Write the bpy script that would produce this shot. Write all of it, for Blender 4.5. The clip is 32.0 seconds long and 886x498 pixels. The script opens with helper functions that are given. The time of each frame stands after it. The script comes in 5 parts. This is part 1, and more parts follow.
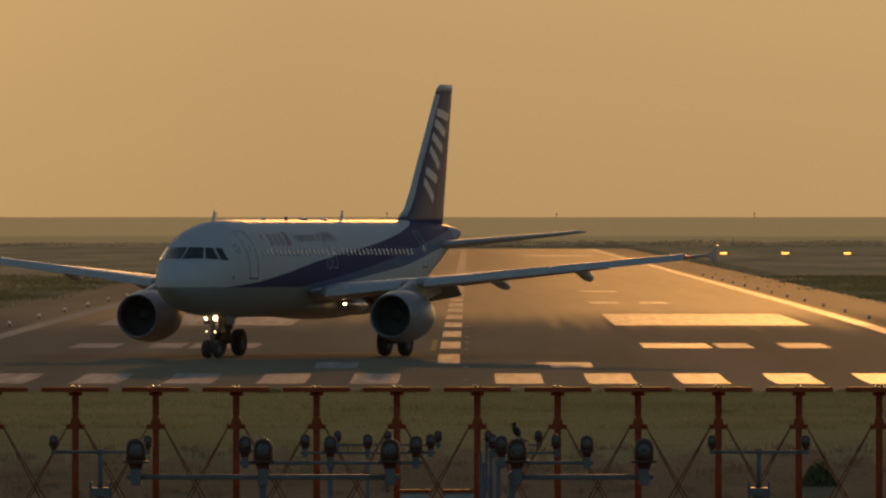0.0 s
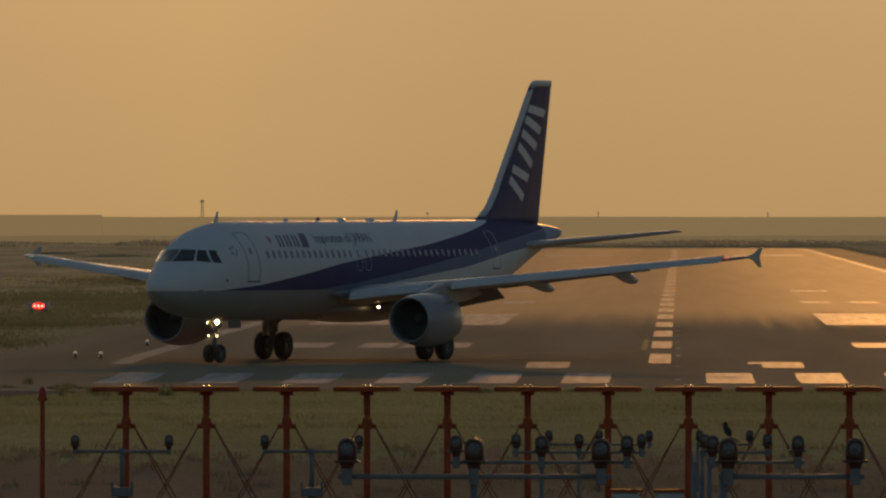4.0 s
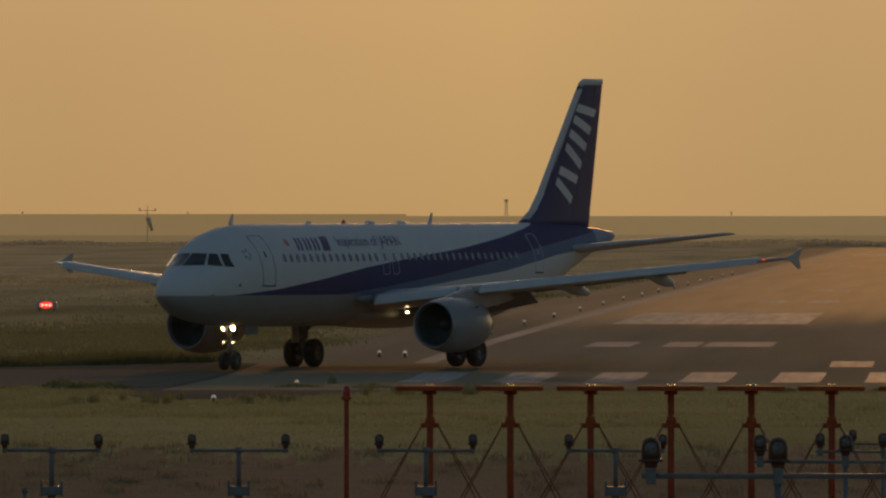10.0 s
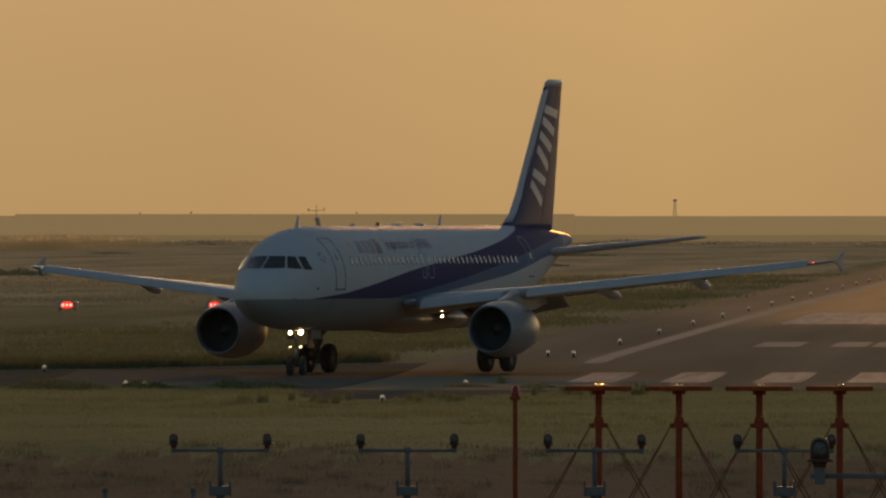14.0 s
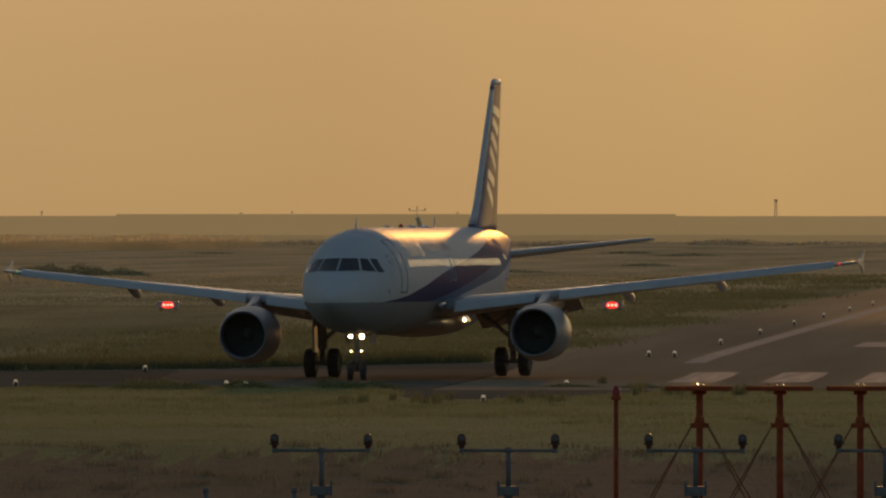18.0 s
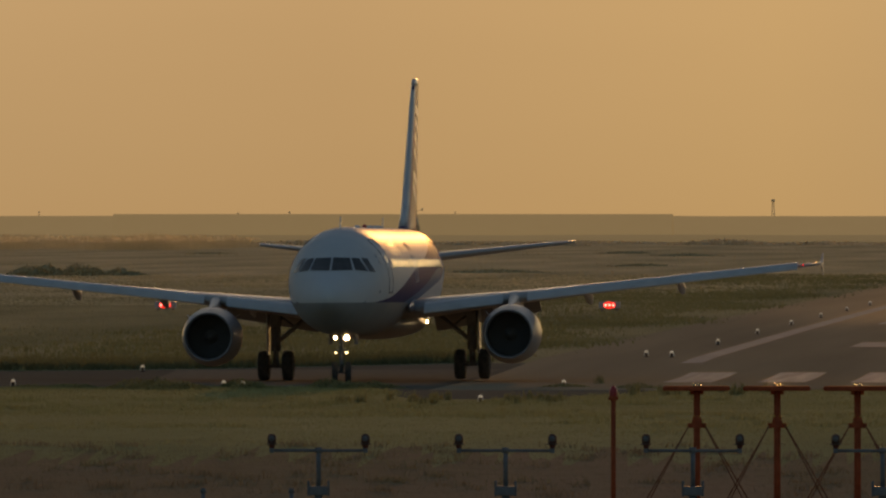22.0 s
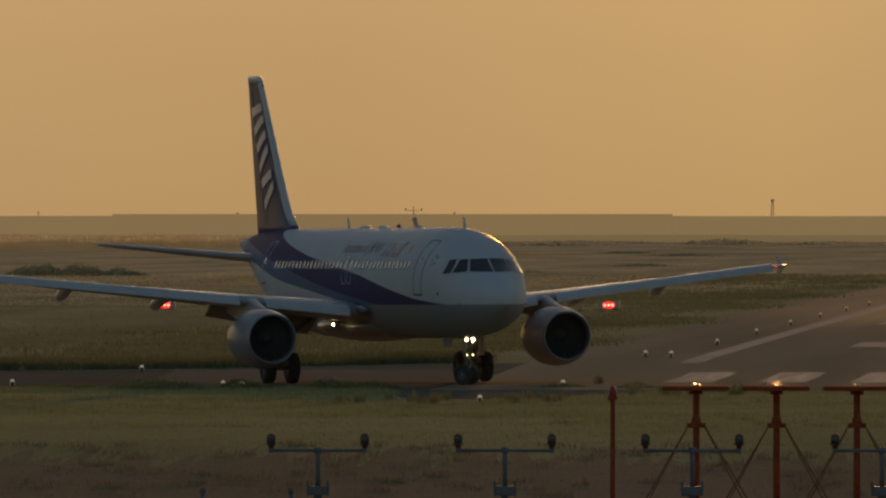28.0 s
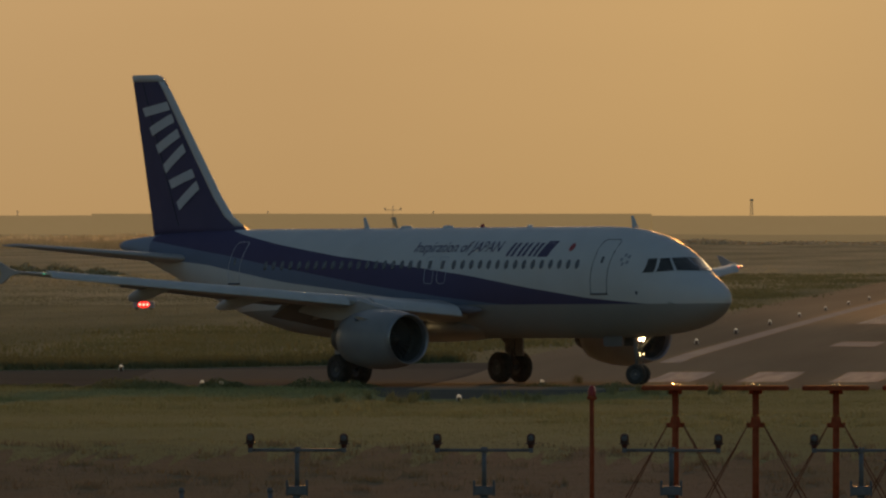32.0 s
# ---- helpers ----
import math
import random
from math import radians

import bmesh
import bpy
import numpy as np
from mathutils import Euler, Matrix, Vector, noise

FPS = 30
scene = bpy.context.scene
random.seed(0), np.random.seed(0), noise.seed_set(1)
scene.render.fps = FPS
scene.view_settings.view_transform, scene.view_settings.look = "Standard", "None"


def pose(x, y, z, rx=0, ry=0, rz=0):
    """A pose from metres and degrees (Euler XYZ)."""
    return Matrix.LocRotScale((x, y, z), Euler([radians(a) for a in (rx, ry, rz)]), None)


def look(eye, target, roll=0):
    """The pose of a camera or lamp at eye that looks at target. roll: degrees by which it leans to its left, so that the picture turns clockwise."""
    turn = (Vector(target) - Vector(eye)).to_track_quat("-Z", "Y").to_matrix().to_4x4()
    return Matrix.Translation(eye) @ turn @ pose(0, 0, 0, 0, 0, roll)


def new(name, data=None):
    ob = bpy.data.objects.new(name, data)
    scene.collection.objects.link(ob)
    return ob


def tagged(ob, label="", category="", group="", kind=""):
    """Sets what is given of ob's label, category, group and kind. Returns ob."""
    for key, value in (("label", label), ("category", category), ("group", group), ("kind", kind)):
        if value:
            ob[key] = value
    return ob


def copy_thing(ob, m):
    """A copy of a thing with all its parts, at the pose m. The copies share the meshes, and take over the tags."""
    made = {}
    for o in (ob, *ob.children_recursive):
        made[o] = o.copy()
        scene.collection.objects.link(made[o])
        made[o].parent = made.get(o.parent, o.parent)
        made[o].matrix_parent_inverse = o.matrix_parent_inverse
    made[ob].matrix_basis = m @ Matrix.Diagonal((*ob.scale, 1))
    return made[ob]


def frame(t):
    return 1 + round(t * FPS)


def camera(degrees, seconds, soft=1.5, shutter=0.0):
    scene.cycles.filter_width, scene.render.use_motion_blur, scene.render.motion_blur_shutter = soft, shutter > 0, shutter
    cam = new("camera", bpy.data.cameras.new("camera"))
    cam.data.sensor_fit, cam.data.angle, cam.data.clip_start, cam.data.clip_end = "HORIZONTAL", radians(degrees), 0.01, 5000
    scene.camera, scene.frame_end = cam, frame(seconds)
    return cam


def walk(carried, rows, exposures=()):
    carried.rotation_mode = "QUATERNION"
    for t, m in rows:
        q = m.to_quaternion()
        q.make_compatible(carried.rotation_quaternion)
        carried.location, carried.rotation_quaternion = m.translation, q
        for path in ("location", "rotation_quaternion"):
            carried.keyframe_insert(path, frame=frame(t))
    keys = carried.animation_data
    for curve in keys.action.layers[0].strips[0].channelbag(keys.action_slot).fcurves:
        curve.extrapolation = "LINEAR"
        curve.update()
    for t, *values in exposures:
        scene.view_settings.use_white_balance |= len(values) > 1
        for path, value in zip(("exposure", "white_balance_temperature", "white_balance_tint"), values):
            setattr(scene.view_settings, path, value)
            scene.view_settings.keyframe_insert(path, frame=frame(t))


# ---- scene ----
# ---- camera: a tripod that pans ----
EYE = (0.0, 0.0, 6.38)
F = 27500.0          # focal length in picture units (picture is 1568 wide)
cam = camera(math.degrees(2 * math.atan(784 / F)), 32.0, soft=2.3)
PAN = [(0, -151), (0.5, -124), (1, -84), (1.5, -39), (2, 14), (2.5, 66), (3, 119.5), (3.5, 173), (4.5, 272), (5.5, 369.5), (6, 406), (6.5, 446),
       (7, 487), (7.5, 534), (8, 583), (8.5, 631), (9, 676), (9.5, 717), (10, 761), (10.5, 809), (11, 859.5), (11.5, 904),
       (12, 939), (12.5, 965), (13, 993), (13.5, 1027.5), (14, 1060), (14.5, 1087), (15.5, 1142), (16.5, 1191), (17, 1208),
       (17.5, 1227), (18, 1239), (18.5, 1239), (19, 1237), (20, 1235), (21, 1234.3), (25.5, 1234), (27.5, 1233), (28, 1233),
       (28.5, 1231), (29, 1230), (29.5, 1227), (30, 1223), (30.5, 1219), (31, 1212.5), (31.5, 1204), (32, 1196)]


def aim(pan, t):
    turn = math.atan((784 - (pan + 981)) / F)
    drop = 382.0 if t < 4 else 380.6 if t < 8 else 380.0 if t < 30 else 379.3
    tilt = math.atan((441 - drop) / F)
    return pose(*EYE, 90 - math.degrees(tilt), 0, -math.degrees(turn))


walk(cam, [(t, aim(p, t)) for t, p in PAN], exposures=[(0, -0.30, 10200, 15), (32, -0.30, 10200, 15)])

# ---- light: a low sun behind a hazy evening sky ----
SUN_ELEV, SUN_AZ = 6.8, 1.7      # azimuth to the right of the runway's direction
world = bpy.data.worlds.new("evening_sky")
scene.world = world
world.use_nodes = True
wn = world.node_tree.nodes
sky = wn.new("ShaderNodeTexSky")
sky.sky_type, sky.sun_disc = "NISHITA", False
sky.sun_elevation, sky.sun_rotation = radians(SUN_ELEV), radians(SUN_AZ)
sky.air_density, sky.dust_density, sky.ozone_density, sky.altitude = 0.95, 2.0, 3.6, 0
world.node_tree.links.new(sky.outputs[0], wn["Background"].inputs[0])
wn["Background"].inputs[1].default_value = 0.15
sun_data = bpy.data.lights.new("sun", "SUN")
sun_data.energy, sun_data.angle, sun_data.color = 2.2, radians(1.2), (1.0, 0.52, 0.19)
sun = new("sun", sun_data)
_d = Vector((math.sin(radians(SUN_AZ)) * math.cos(radians(SUN_ELEV)), math.cos(radians(SUN_AZ)) * math.cos(radians(SUN_ELEV)), math.sin(radians(SUN_ELEV))))
sun.matrix_world = look(_d * 50, (0, 0, 0))


# ---- materials ----
def mat(name, col, rough=0.5, metal=0.0, vary=0.0, scale=1.0, bump=0.0, bscale=20.0, coat=0.0, emit=None, power=0.0, col2=None, fine=0.0, isl=0.0, spec=0.5, thin=0.0, stretch=None):
    m = bpy.data.materials.new(name)
    m.use_nodes = True
    nt = m.node_tree
    n, l = nt.nodes, nt.links
    b = n["Principled BSDF"]
    b.inputs["Base Color"].default_value = (*col, 1)
    b.inputs["Roughness"].default_value = rough
    b.inputs["Metallic"].default_value = metal
    b.inputs["Coat Weight"].default_value = coat
    b.inputs["Specular IOR Level"].default_value = spec
    if emit:
        b.inputs["Emission Color"].default_value = (*emit, 1)
        b.inputs["Emission Strength"].default_value = power
    tc = n.new("ShaderNodeTexCoord")
    if vary or col2:
        c2 = col2 or tuple(c * (1 - vary) for c in col)
        t1 = n.new("ShaderNodeTexNoise")
        t1.inputs["Scale"].default_value, t1.inputs["Detail"].default_value = scale, 8
        if stretch:
            mp = n.new("ShaderNodeMapping")
            mp.inputs["Scale"].default_value = stretch
            l.new(tc.outputs["Object"], mp.inputs["Vector"])
            l.new(mp.outputs[0], t1.inputs["Vector"])
        else:
            l.new(tc.outputs["Object"], t1.inputs["Vector"])
        rp = n.new("ShaderNodeValToRGB")
        rp.color_ramp.elements[0].position, rp.color_ramp.elements[1].position = 0.35, 0.65
        rp.color_ramp.elements[0].color, rp.color_ramp.elements[1].color = (*col, 1), (*c2, 1)
        l.new(t1.outputs["Fac"], rp.inputs[0])
        out = rp.outputs[0]
        if fine:
            t2 = n.new("ShaderNodeTexNoise")
            t2.inputs["Scale"].default_value, t2.inputs["Detail"].default_value = scale * 14, 4
            l.new(tc.outputs["Object"], t2.inputs["Vector"])
            hs = n.new("ShaderNodeHueSaturation")
            mr = n.new("ShaderNodeMapRange")
            mr.inputs["To Min"].default_value, mr.inputs["To Max"].default_value = 1 - fine, 1 + fine
            l.new(t2.outputs["Fac"], mr.inputs[0])
            l.new(mr.outputs[0], hs.inputs["Value"])
            l.new(out, hs.inputs["Color"])
            out = hs.outputs[0]
        if isl:
            ge = n.new("ShaderNodeNewGeometry")
            hs = n.new("ShaderNodeHueSaturation")
            mr = n.new("ShaderNodeMapRange")
            mr.inputs["To Min"].default_value, mr.inputs["To Max"].default_value = 1 - isl, 1 + isl
            l.new(ge.outputs["Random Per Island"], mr.inputs[0])
            l.new(mr.outputs[0], hs.inputs["Value"])
            l.new(out, hs.inputs["Color"])
            out = hs.outputs[0]
        l.new(out, b.inputs["Base Color"])
    if bump:
        t3 = n.new("ShaderNodeTexNoise")
        t3.inputs["Scale"].default_value, t3.inputs["Detail"].default_value = bscale, 6
        l.new(tc.outputs["Object"], t3.inputs["Vector"])
        bp = n.new("ShaderNodeBump")
        bp.inputs["Strength"].default_value, bp.inputs["Distance"].default_value = bump, 0.05
        l.new(t3.outputs["Fac"], bp.inputs["Height"])
        l.new(bp.outputs[0], b.inputs["Normal"])
    if thin:
        tr = n.new("ShaderNodeBsdfTranslucent")
        l.new(out, tr.inputs["Color"])
        ms = n.new("ShaderNodeMixShader")
        ms.inputs[0].default_value = thin
        l.new(b.outputs[0], ms.inputs[1])
        l.new(tr.outputs[0], ms.inputs[2])
        l.new(ms.outputs[0], n["Material Output"].inputs["Surface"])
    return m


NAVY, SKYBLUE, WHITE, BELLY = (0.125, 0.103, 0.178), (0.20, 0.24, 0.32), (0.71, 0.695, 0.67), (0.35, 0.34, 0.32)
M_WHITE = mat("white_aircraft_paint", WHITE, 0.35, vary=0.06, scale=0.8, spec=0.15)
M_GREY = mat("grey_wing_paint", (0.48, 0.46, 0.44), 0.42, vary=0.14, scale=1.3, spec=0.3)
M_NAVY = mat("dark_blue_aircraft_paint", NAVY, 0.38, vary=0.1, scale=0.9, spec=0.05)
M_LOGO = mat("pale_livery_paint", (0.62, 0.64, 0.68), 0.35, vary=0.05, scale=2)
M_REDSUN = mat("red_livery_paint", (0.5, 0.03, 0.03), 0.4)
M_GLASS = mat("dark_cockpit_glass", (0.10, 0.094, 0.088), 0.22, vary=0.3, scale=3, spec=0.25)
M_CABIN = mat("cabin_window_glass", (0.16, 0.16, 0.17), 0.22, vary=0.3, scale=5)
M_SEAM = mat("dark_seam_paint", (0.10, 0.10, 0.12), 0.6, vary=0.2, scale=4)
M_STAR = mat("grey_mark_paint", (0.36, 0.36, 0.38), 0.5, vary=0.1, scale=6)
M_CHROME = mat("brushed_inlet_metal", (0.33, 0.33, 0.33), 0.4, 0.6, vary=0.15, scale=3)
M_DARK = mat("grey_duct_liner", (0.155, 0.14, 0.12), 0.7, vary=0.3, scale=3, spec=0.1)
M_SOOT = mat("sooty_nozzle_metal", (0.13, 0.12, 0.11), 0.6, 0.3, vary=0.3, scale=5)
M_FAN = mat("titanium_fan_blade", (0.13, 0.12, 0.108), 0.7, 0.1, vary=0.2, scale=3, spec=0.1)
M_STEEL = mat("gear_steel", (0.27, 0.26, 0.245), 0.55, 0.2, vary=0.3, scale=6)
M_TYRE = mat("tyre_rubber", (0.095, 0.085, 0.075), 0.85, vary=0.4, scale=6, bump=0.2, spec=0.2)
M_HUB = mat("wheel_hub_metal", (0.12, 0.12, 0.125), 0.5, 0.3, vary=0.3, scale=9)
M_LAMP = mat("taxi_light_glow", (1, 0.95, 0.8), 0.3, emit=(1.0, 0.86, 0.58), power=60.0)
M_LAMP2 = mat("dim_taxi_light_glow", (1, 0.95, 0.8), 0.3, emit=(1.0, 0.84, 0.55), power=9.0)
M_REDLAMP = mat("red_light_glow", (0.6, 0.02, 0.02), 0.3, emit=(1.0, 0.03, 0.03), power=1.6)
M_PAPI = mat("red_approach_glow", (0.8, 0.02, 0.02), 0.3, emit=(1.0, 0.16, 0.15), power=7.0)
M_GREENLAMP = mat("green_light_glow", (0.02, 0.5, 0.4), 0.3, emit=(0.1, 1.0, 0.7), power=0.45)
M_ORANGE = mat("aviation_orange_paint", (0.44, 0.095, 0.045), 0.6, vary=0.25, scale=5, fine=0.1, spec=0.0002)
M_BRACE = mat("weathered_brace_paint", (0.30, 0.125, 0.07), 0.7, vary=0.3, scale=6, spec=0.0002)
M_RED = mat("red_lamp_glass", (0.45, 0.02, 0.02), 0.3, vary=0.2, scale=9)
M_GALV = mat("painted_grey_steel", (0.18, 0.197, 0.208), 0.65, 0.0, vary=0.25, scale=6, spec=0.08)
M_LAMPBODY = mat("brown_lamp_housing", (0.15, 0.075, 0.055), 0.5, vary=0.35, scale=12, spec=0.15)
M_LAMPBRIM = mat("lamp_brim_paint", (0.125, 0.078, 0.062), 0.55, vary=0.3, scale=12, spec=0.12)
M_LAMPNECK = mat("lamp_neck_paint", (0.15, 0.05, 0.034), 0.55, vary=0.3, scale=12, spec=0.1)
M_LENS = mat("lamp_lens_glass", (0.16, 0.165, 0.17), 0.22, vary=0.4, scale=30, spec=0.35)
M_BRASS = mat("bright_metal_fitting", (0.92, 0.55, 0.24), 0.2, 1.0)
M_BOXWHITE = mat("off_white_cabinet_paint", (0.46, 0.46, 0.44), 0.6, vary=0.12, scale=4, spec=0.05)


def runway_surface():
    """Dark paving near the end, older paler paving from the touchdown zone on, streaked along the runway. The far glow
    of low sun in haze is put into its colour and gloss.
    """
    m = mat("worn_asphalt_with_glow", (0.335, 0.278, 0.188), 0.5, col2=(0.265, 0.222, 0.152), scale=0.5, fine=0.15, bump=0.03, bscale=3, spec=0.0000008, stretch=(0.5, 0.012, 1.0))
    n, l = m.node_tree.nodes, m.node_tree.links
    b = n["Principled BSDF"]
    dark = b.inputs["Base Color"].links[0].from_socket
    tc = n.new("ShaderNodeTexCoord")
    sp = n.new("ShaderNodeSeparateXYZ")
    l.new(tc.outputs["Object"], sp.inputs[0])

    def node(op, a, c=None):
        q = n.new("ShaderNodeMath")
        q.operation = op
        for k, w in enumerate((a, c)):
            if w is None:
                continue
            if isinstance(w, (int, float)):
                q.inputs[k].default_value = w
            else:
                l.new(w, q.inputs[k])
        return q.outputs[0]

    def smooth(w, lo, hi, a=0.0, c=1.0):
        q = n.new("ShaderNodeMapRange")
        q.interpolation_type = 'SMOOTHSTEP'
        for key, val in (("From Min", lo), ("From Max", hi), ("To Min", a), ("To Max", c)):
            q.inputs[key].default_value = val
        l.new(w, q.inputs["Value"])
        return q.outputs[0]

    def streaks(scale, stretch):
        mp = n.new("ShaderNodeMapping")
        mp.inputs["Scale"].default_value = stretch
        l.new(tc.outputs["Object"], mp.inputs["Vector"])
        t = n.new("ShaderNodeTexNoise")
        t.inputs["Scale"].default_value, t.inputs["Detail"].default_value = scale, 5
        l.new(mp.outputs[0], t.inputs["Vector"])
        return t.outputs["Fac"]

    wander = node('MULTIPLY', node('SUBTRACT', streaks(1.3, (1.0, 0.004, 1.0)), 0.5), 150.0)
    # painted far glow grows along the runway
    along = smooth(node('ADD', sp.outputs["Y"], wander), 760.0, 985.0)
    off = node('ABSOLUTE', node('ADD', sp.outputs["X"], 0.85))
    # and is weaker at the centre and on the shoulders
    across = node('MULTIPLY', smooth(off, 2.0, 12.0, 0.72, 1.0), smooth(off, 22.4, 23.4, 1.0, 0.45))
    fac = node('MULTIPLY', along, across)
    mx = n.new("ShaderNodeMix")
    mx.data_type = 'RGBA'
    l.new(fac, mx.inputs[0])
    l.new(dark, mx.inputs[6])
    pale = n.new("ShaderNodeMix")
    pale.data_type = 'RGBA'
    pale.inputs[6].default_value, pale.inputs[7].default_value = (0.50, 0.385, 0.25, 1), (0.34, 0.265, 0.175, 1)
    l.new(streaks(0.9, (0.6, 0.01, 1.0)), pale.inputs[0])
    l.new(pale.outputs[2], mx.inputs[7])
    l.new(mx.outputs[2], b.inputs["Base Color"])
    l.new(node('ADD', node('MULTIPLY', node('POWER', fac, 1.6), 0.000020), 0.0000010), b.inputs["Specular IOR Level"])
    return m


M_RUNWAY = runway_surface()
M_PAD = mat("darker_pad_asphalt", (0.175, 0.156, 0.12), 0.5, col2=(0.145, 0.13, 0.10), scale=0.06, fine=0.15, bump=0.03, bscale=3, spec=0.0000006)
M_LIGHTPAD = mat("paler_pad_asphalt", (0.235, 0.203, 0.152), 0.5, col2=(0.19, 0.165, 0.125), scale=0.08, fine=0.15, bump=0.03, bscale=3, spec=0.0000006, stretch=(0.5, 0.05, 1.0))
M_PAINT = mat("runway_white_paint", (0.46, 0.44, 0.40), 0.42, col2=(0.325, 0.31, 0.285), scale=1.0, fine=0.12, spec=0.000022, stretch=(2.2, 0.05, 1.0))
# Faded paint, also used on left markings to paint the missing sun glint.
M_DULLPAINT = mat("faded_or_glintless_paint", (0.44, 0.41, 0.365), 0.45, col2=(0.34, 0.32, 0.285), scale=0.4, fine=0.15, spec=0.000014)
M_YELLOW = mat("yellow_line_paint", (0.52, 0.40, 0.19), 0.6, vary=0.3, scale=0.5, spec=0.000008)
M_GROUND = mat("dry_grass_ground", (0.42, 0.36, 0.21), 0.9, col2=(0.27, 0.25, 0.14), scale=0.11, fine=0.1, bump=0.04, bscale=1.0, spec=0.0, stretch=(1.0, 0.09, 1.0))
# Far-field ground, its colour paled to carry the haze.
M_FIELD = mat("hazed_field_ground", (0.62, 0.52, 0.315), 0.9, col2=(0.41, 0.36, 0.22), scale=0.09, fine=0.08, bump=0.03, bscale=0.6, spec=0.0, stretch=(1.0, 0.07, 1.0))
M_LAWN = mat("mown_grass_ground", (0.405, 0.355, 0.178), 0.9, col2=(0.33, 0.298, 0.143), scale=0.06, fine=0.15, bump=0.03, bscale=1.0, spec=0.0, stretch=(1.0, 0.25, 1.0))
M_GRASS = mat("grass_blades", (0.365, 0.335, 0.152), 0.8, col2=(0.43, 0.375, 0.183), scale=0.045, fine=0.2, isl=0.12, spec=0.0, thin=0.1)
M_BANK = mat("reddish_bank_grass", (0.375, 0.25, 0.155), 0.8, col2=(0.335, 0.26, 0.145), scale=0.06, fine=0.2, isl=0.12, spec=0.0, thin=0.06)
M_STRAW = mat("tall_dry_grass", (0.45, 0.395, 0.235), 0.8, col2=(0.29, 0.275, 0.155), scale=0.11, isl=0.05, spec=0.0, thin=0.13, stretch=(1.0, 0.09, 1.0))
# Grass and reeds of the far field, lightened likewise for haze.
M_HAZESTRAW = mat("hazed_field_grass", (0.68, 0.565, 0.35), 0.8, col2=(0.46, 0.40, 0.245), scale=0.09, isl=0.05, spec=0.0, thin=0.2, stretch=(1.0, 0.07, 1.0))
M_ROOT = mat("root_fairing_paint", (0.24, 0.23, 0.25), 0.35, vary=0.1, scale=1.5, spec=0.2)
# Wing grey darkened for the flaps: shade under the wing put in colour.
M_FLAP = mat("shade_dark_flap_grey", (0.27, 0.26, 0.25), 0.5, vary=0.15, scale=1.5, spec=0.1)
M_NACELLE = mat("grey_nacelle_paint", (0.325, 0.32, 0.315), 0.4, vary=0.12, scale=1.2, spec=0.2)
M_BANKSOIL = mat("reddish_bank_ground", (0.35, 0.235, 0.148), 0.9, col2=(0.29, 0.215, 0.125), scale=0.08, fine=0.2, bump=0.03, bscale=1.0, spec=0.0)
M_HEDGE = mat("dark_edge_grass", (0.165, 0.165, 0.08), 0.8, col2=(0.21, 0.20, 0.10), scale=0.06, isl=0.08, spec=0.0, thin=0.2)
M_REED = mat("pale_reed_plumes", (0.74, 0.65, 0.45), 0.8, col2=(0.52, 0.45, 0.30), scale=0.03, isl=0.25, spec=0.0, thin=0.45)
M_BUSH = mat("bush_leaves", (0.47, 0.405, 0.24), 0.8, col2=(0.54, 0.46, 0.27), scale=0.3, isl=0.08, spec=0.0, thin=0.05)
M_SHRUB = mat("dark_shrub_leaves", (0.15, 0.16, 0.075), 0.8, col2=(0.20, 0.20, 0.095), scale=0.6, isl=0.2, spec=0.0, thin=0.2)
# Emission that draws the sun's glint on the far boxes.
M_AMBER = mat("amber_glint_glow", (0.9, 0.5, 0.15), 0.3, emit=(1.0, 0.50, 0.12), power=3.2)
M_SHOULDER = mat("green_verge_grass", (0.25, 0.235, 0.108), 0.8, col2=(0.325, 0.29, 0.142), scale=0.05, isl=0.06, spec=0.0, thin=0.11)
# Distance haze over levee and wall is put into the emission.
M_FAR = mat("levee_haze_glow", (0.28, 0.22, 0.13), 0.9, col2=(0.24, 0.19, 0.115), scale=0.01, fine=0.1, spec=0.0, emit=(0.94, 0.71, 0.41), power=0.235)
# Same for the field edge, a little dimmer: haze as emission.
M_FAREDGE = mat("field_edge_haze_glow", (0.20, 0.18, 0.11), 0.9, col2=(0.27, 0.22, 0.13), scale=0.02, fine=0.1, spec=0.0, emit=(1.0, 0.76, 0.45), power=0.165)
# Scrub leaves lightened in colour to look veiled by haze.
M_FARBUSH = mat("hazed_scrub_leaves", (0.64, 0.54, 0.36), 0.8, col2=(0.72, 0.60, 0.40), scale=0.05, isl=0.1, spec=0.0, thin=0.16)
# Pale tan for masts, tower and windsock: haze mixed into the colour.
M_DISTANT = mat("distant_haze_tint", (0.68, 0.56, 0.40), 0.7, vary=0.2, scale=1, spec=0.1)


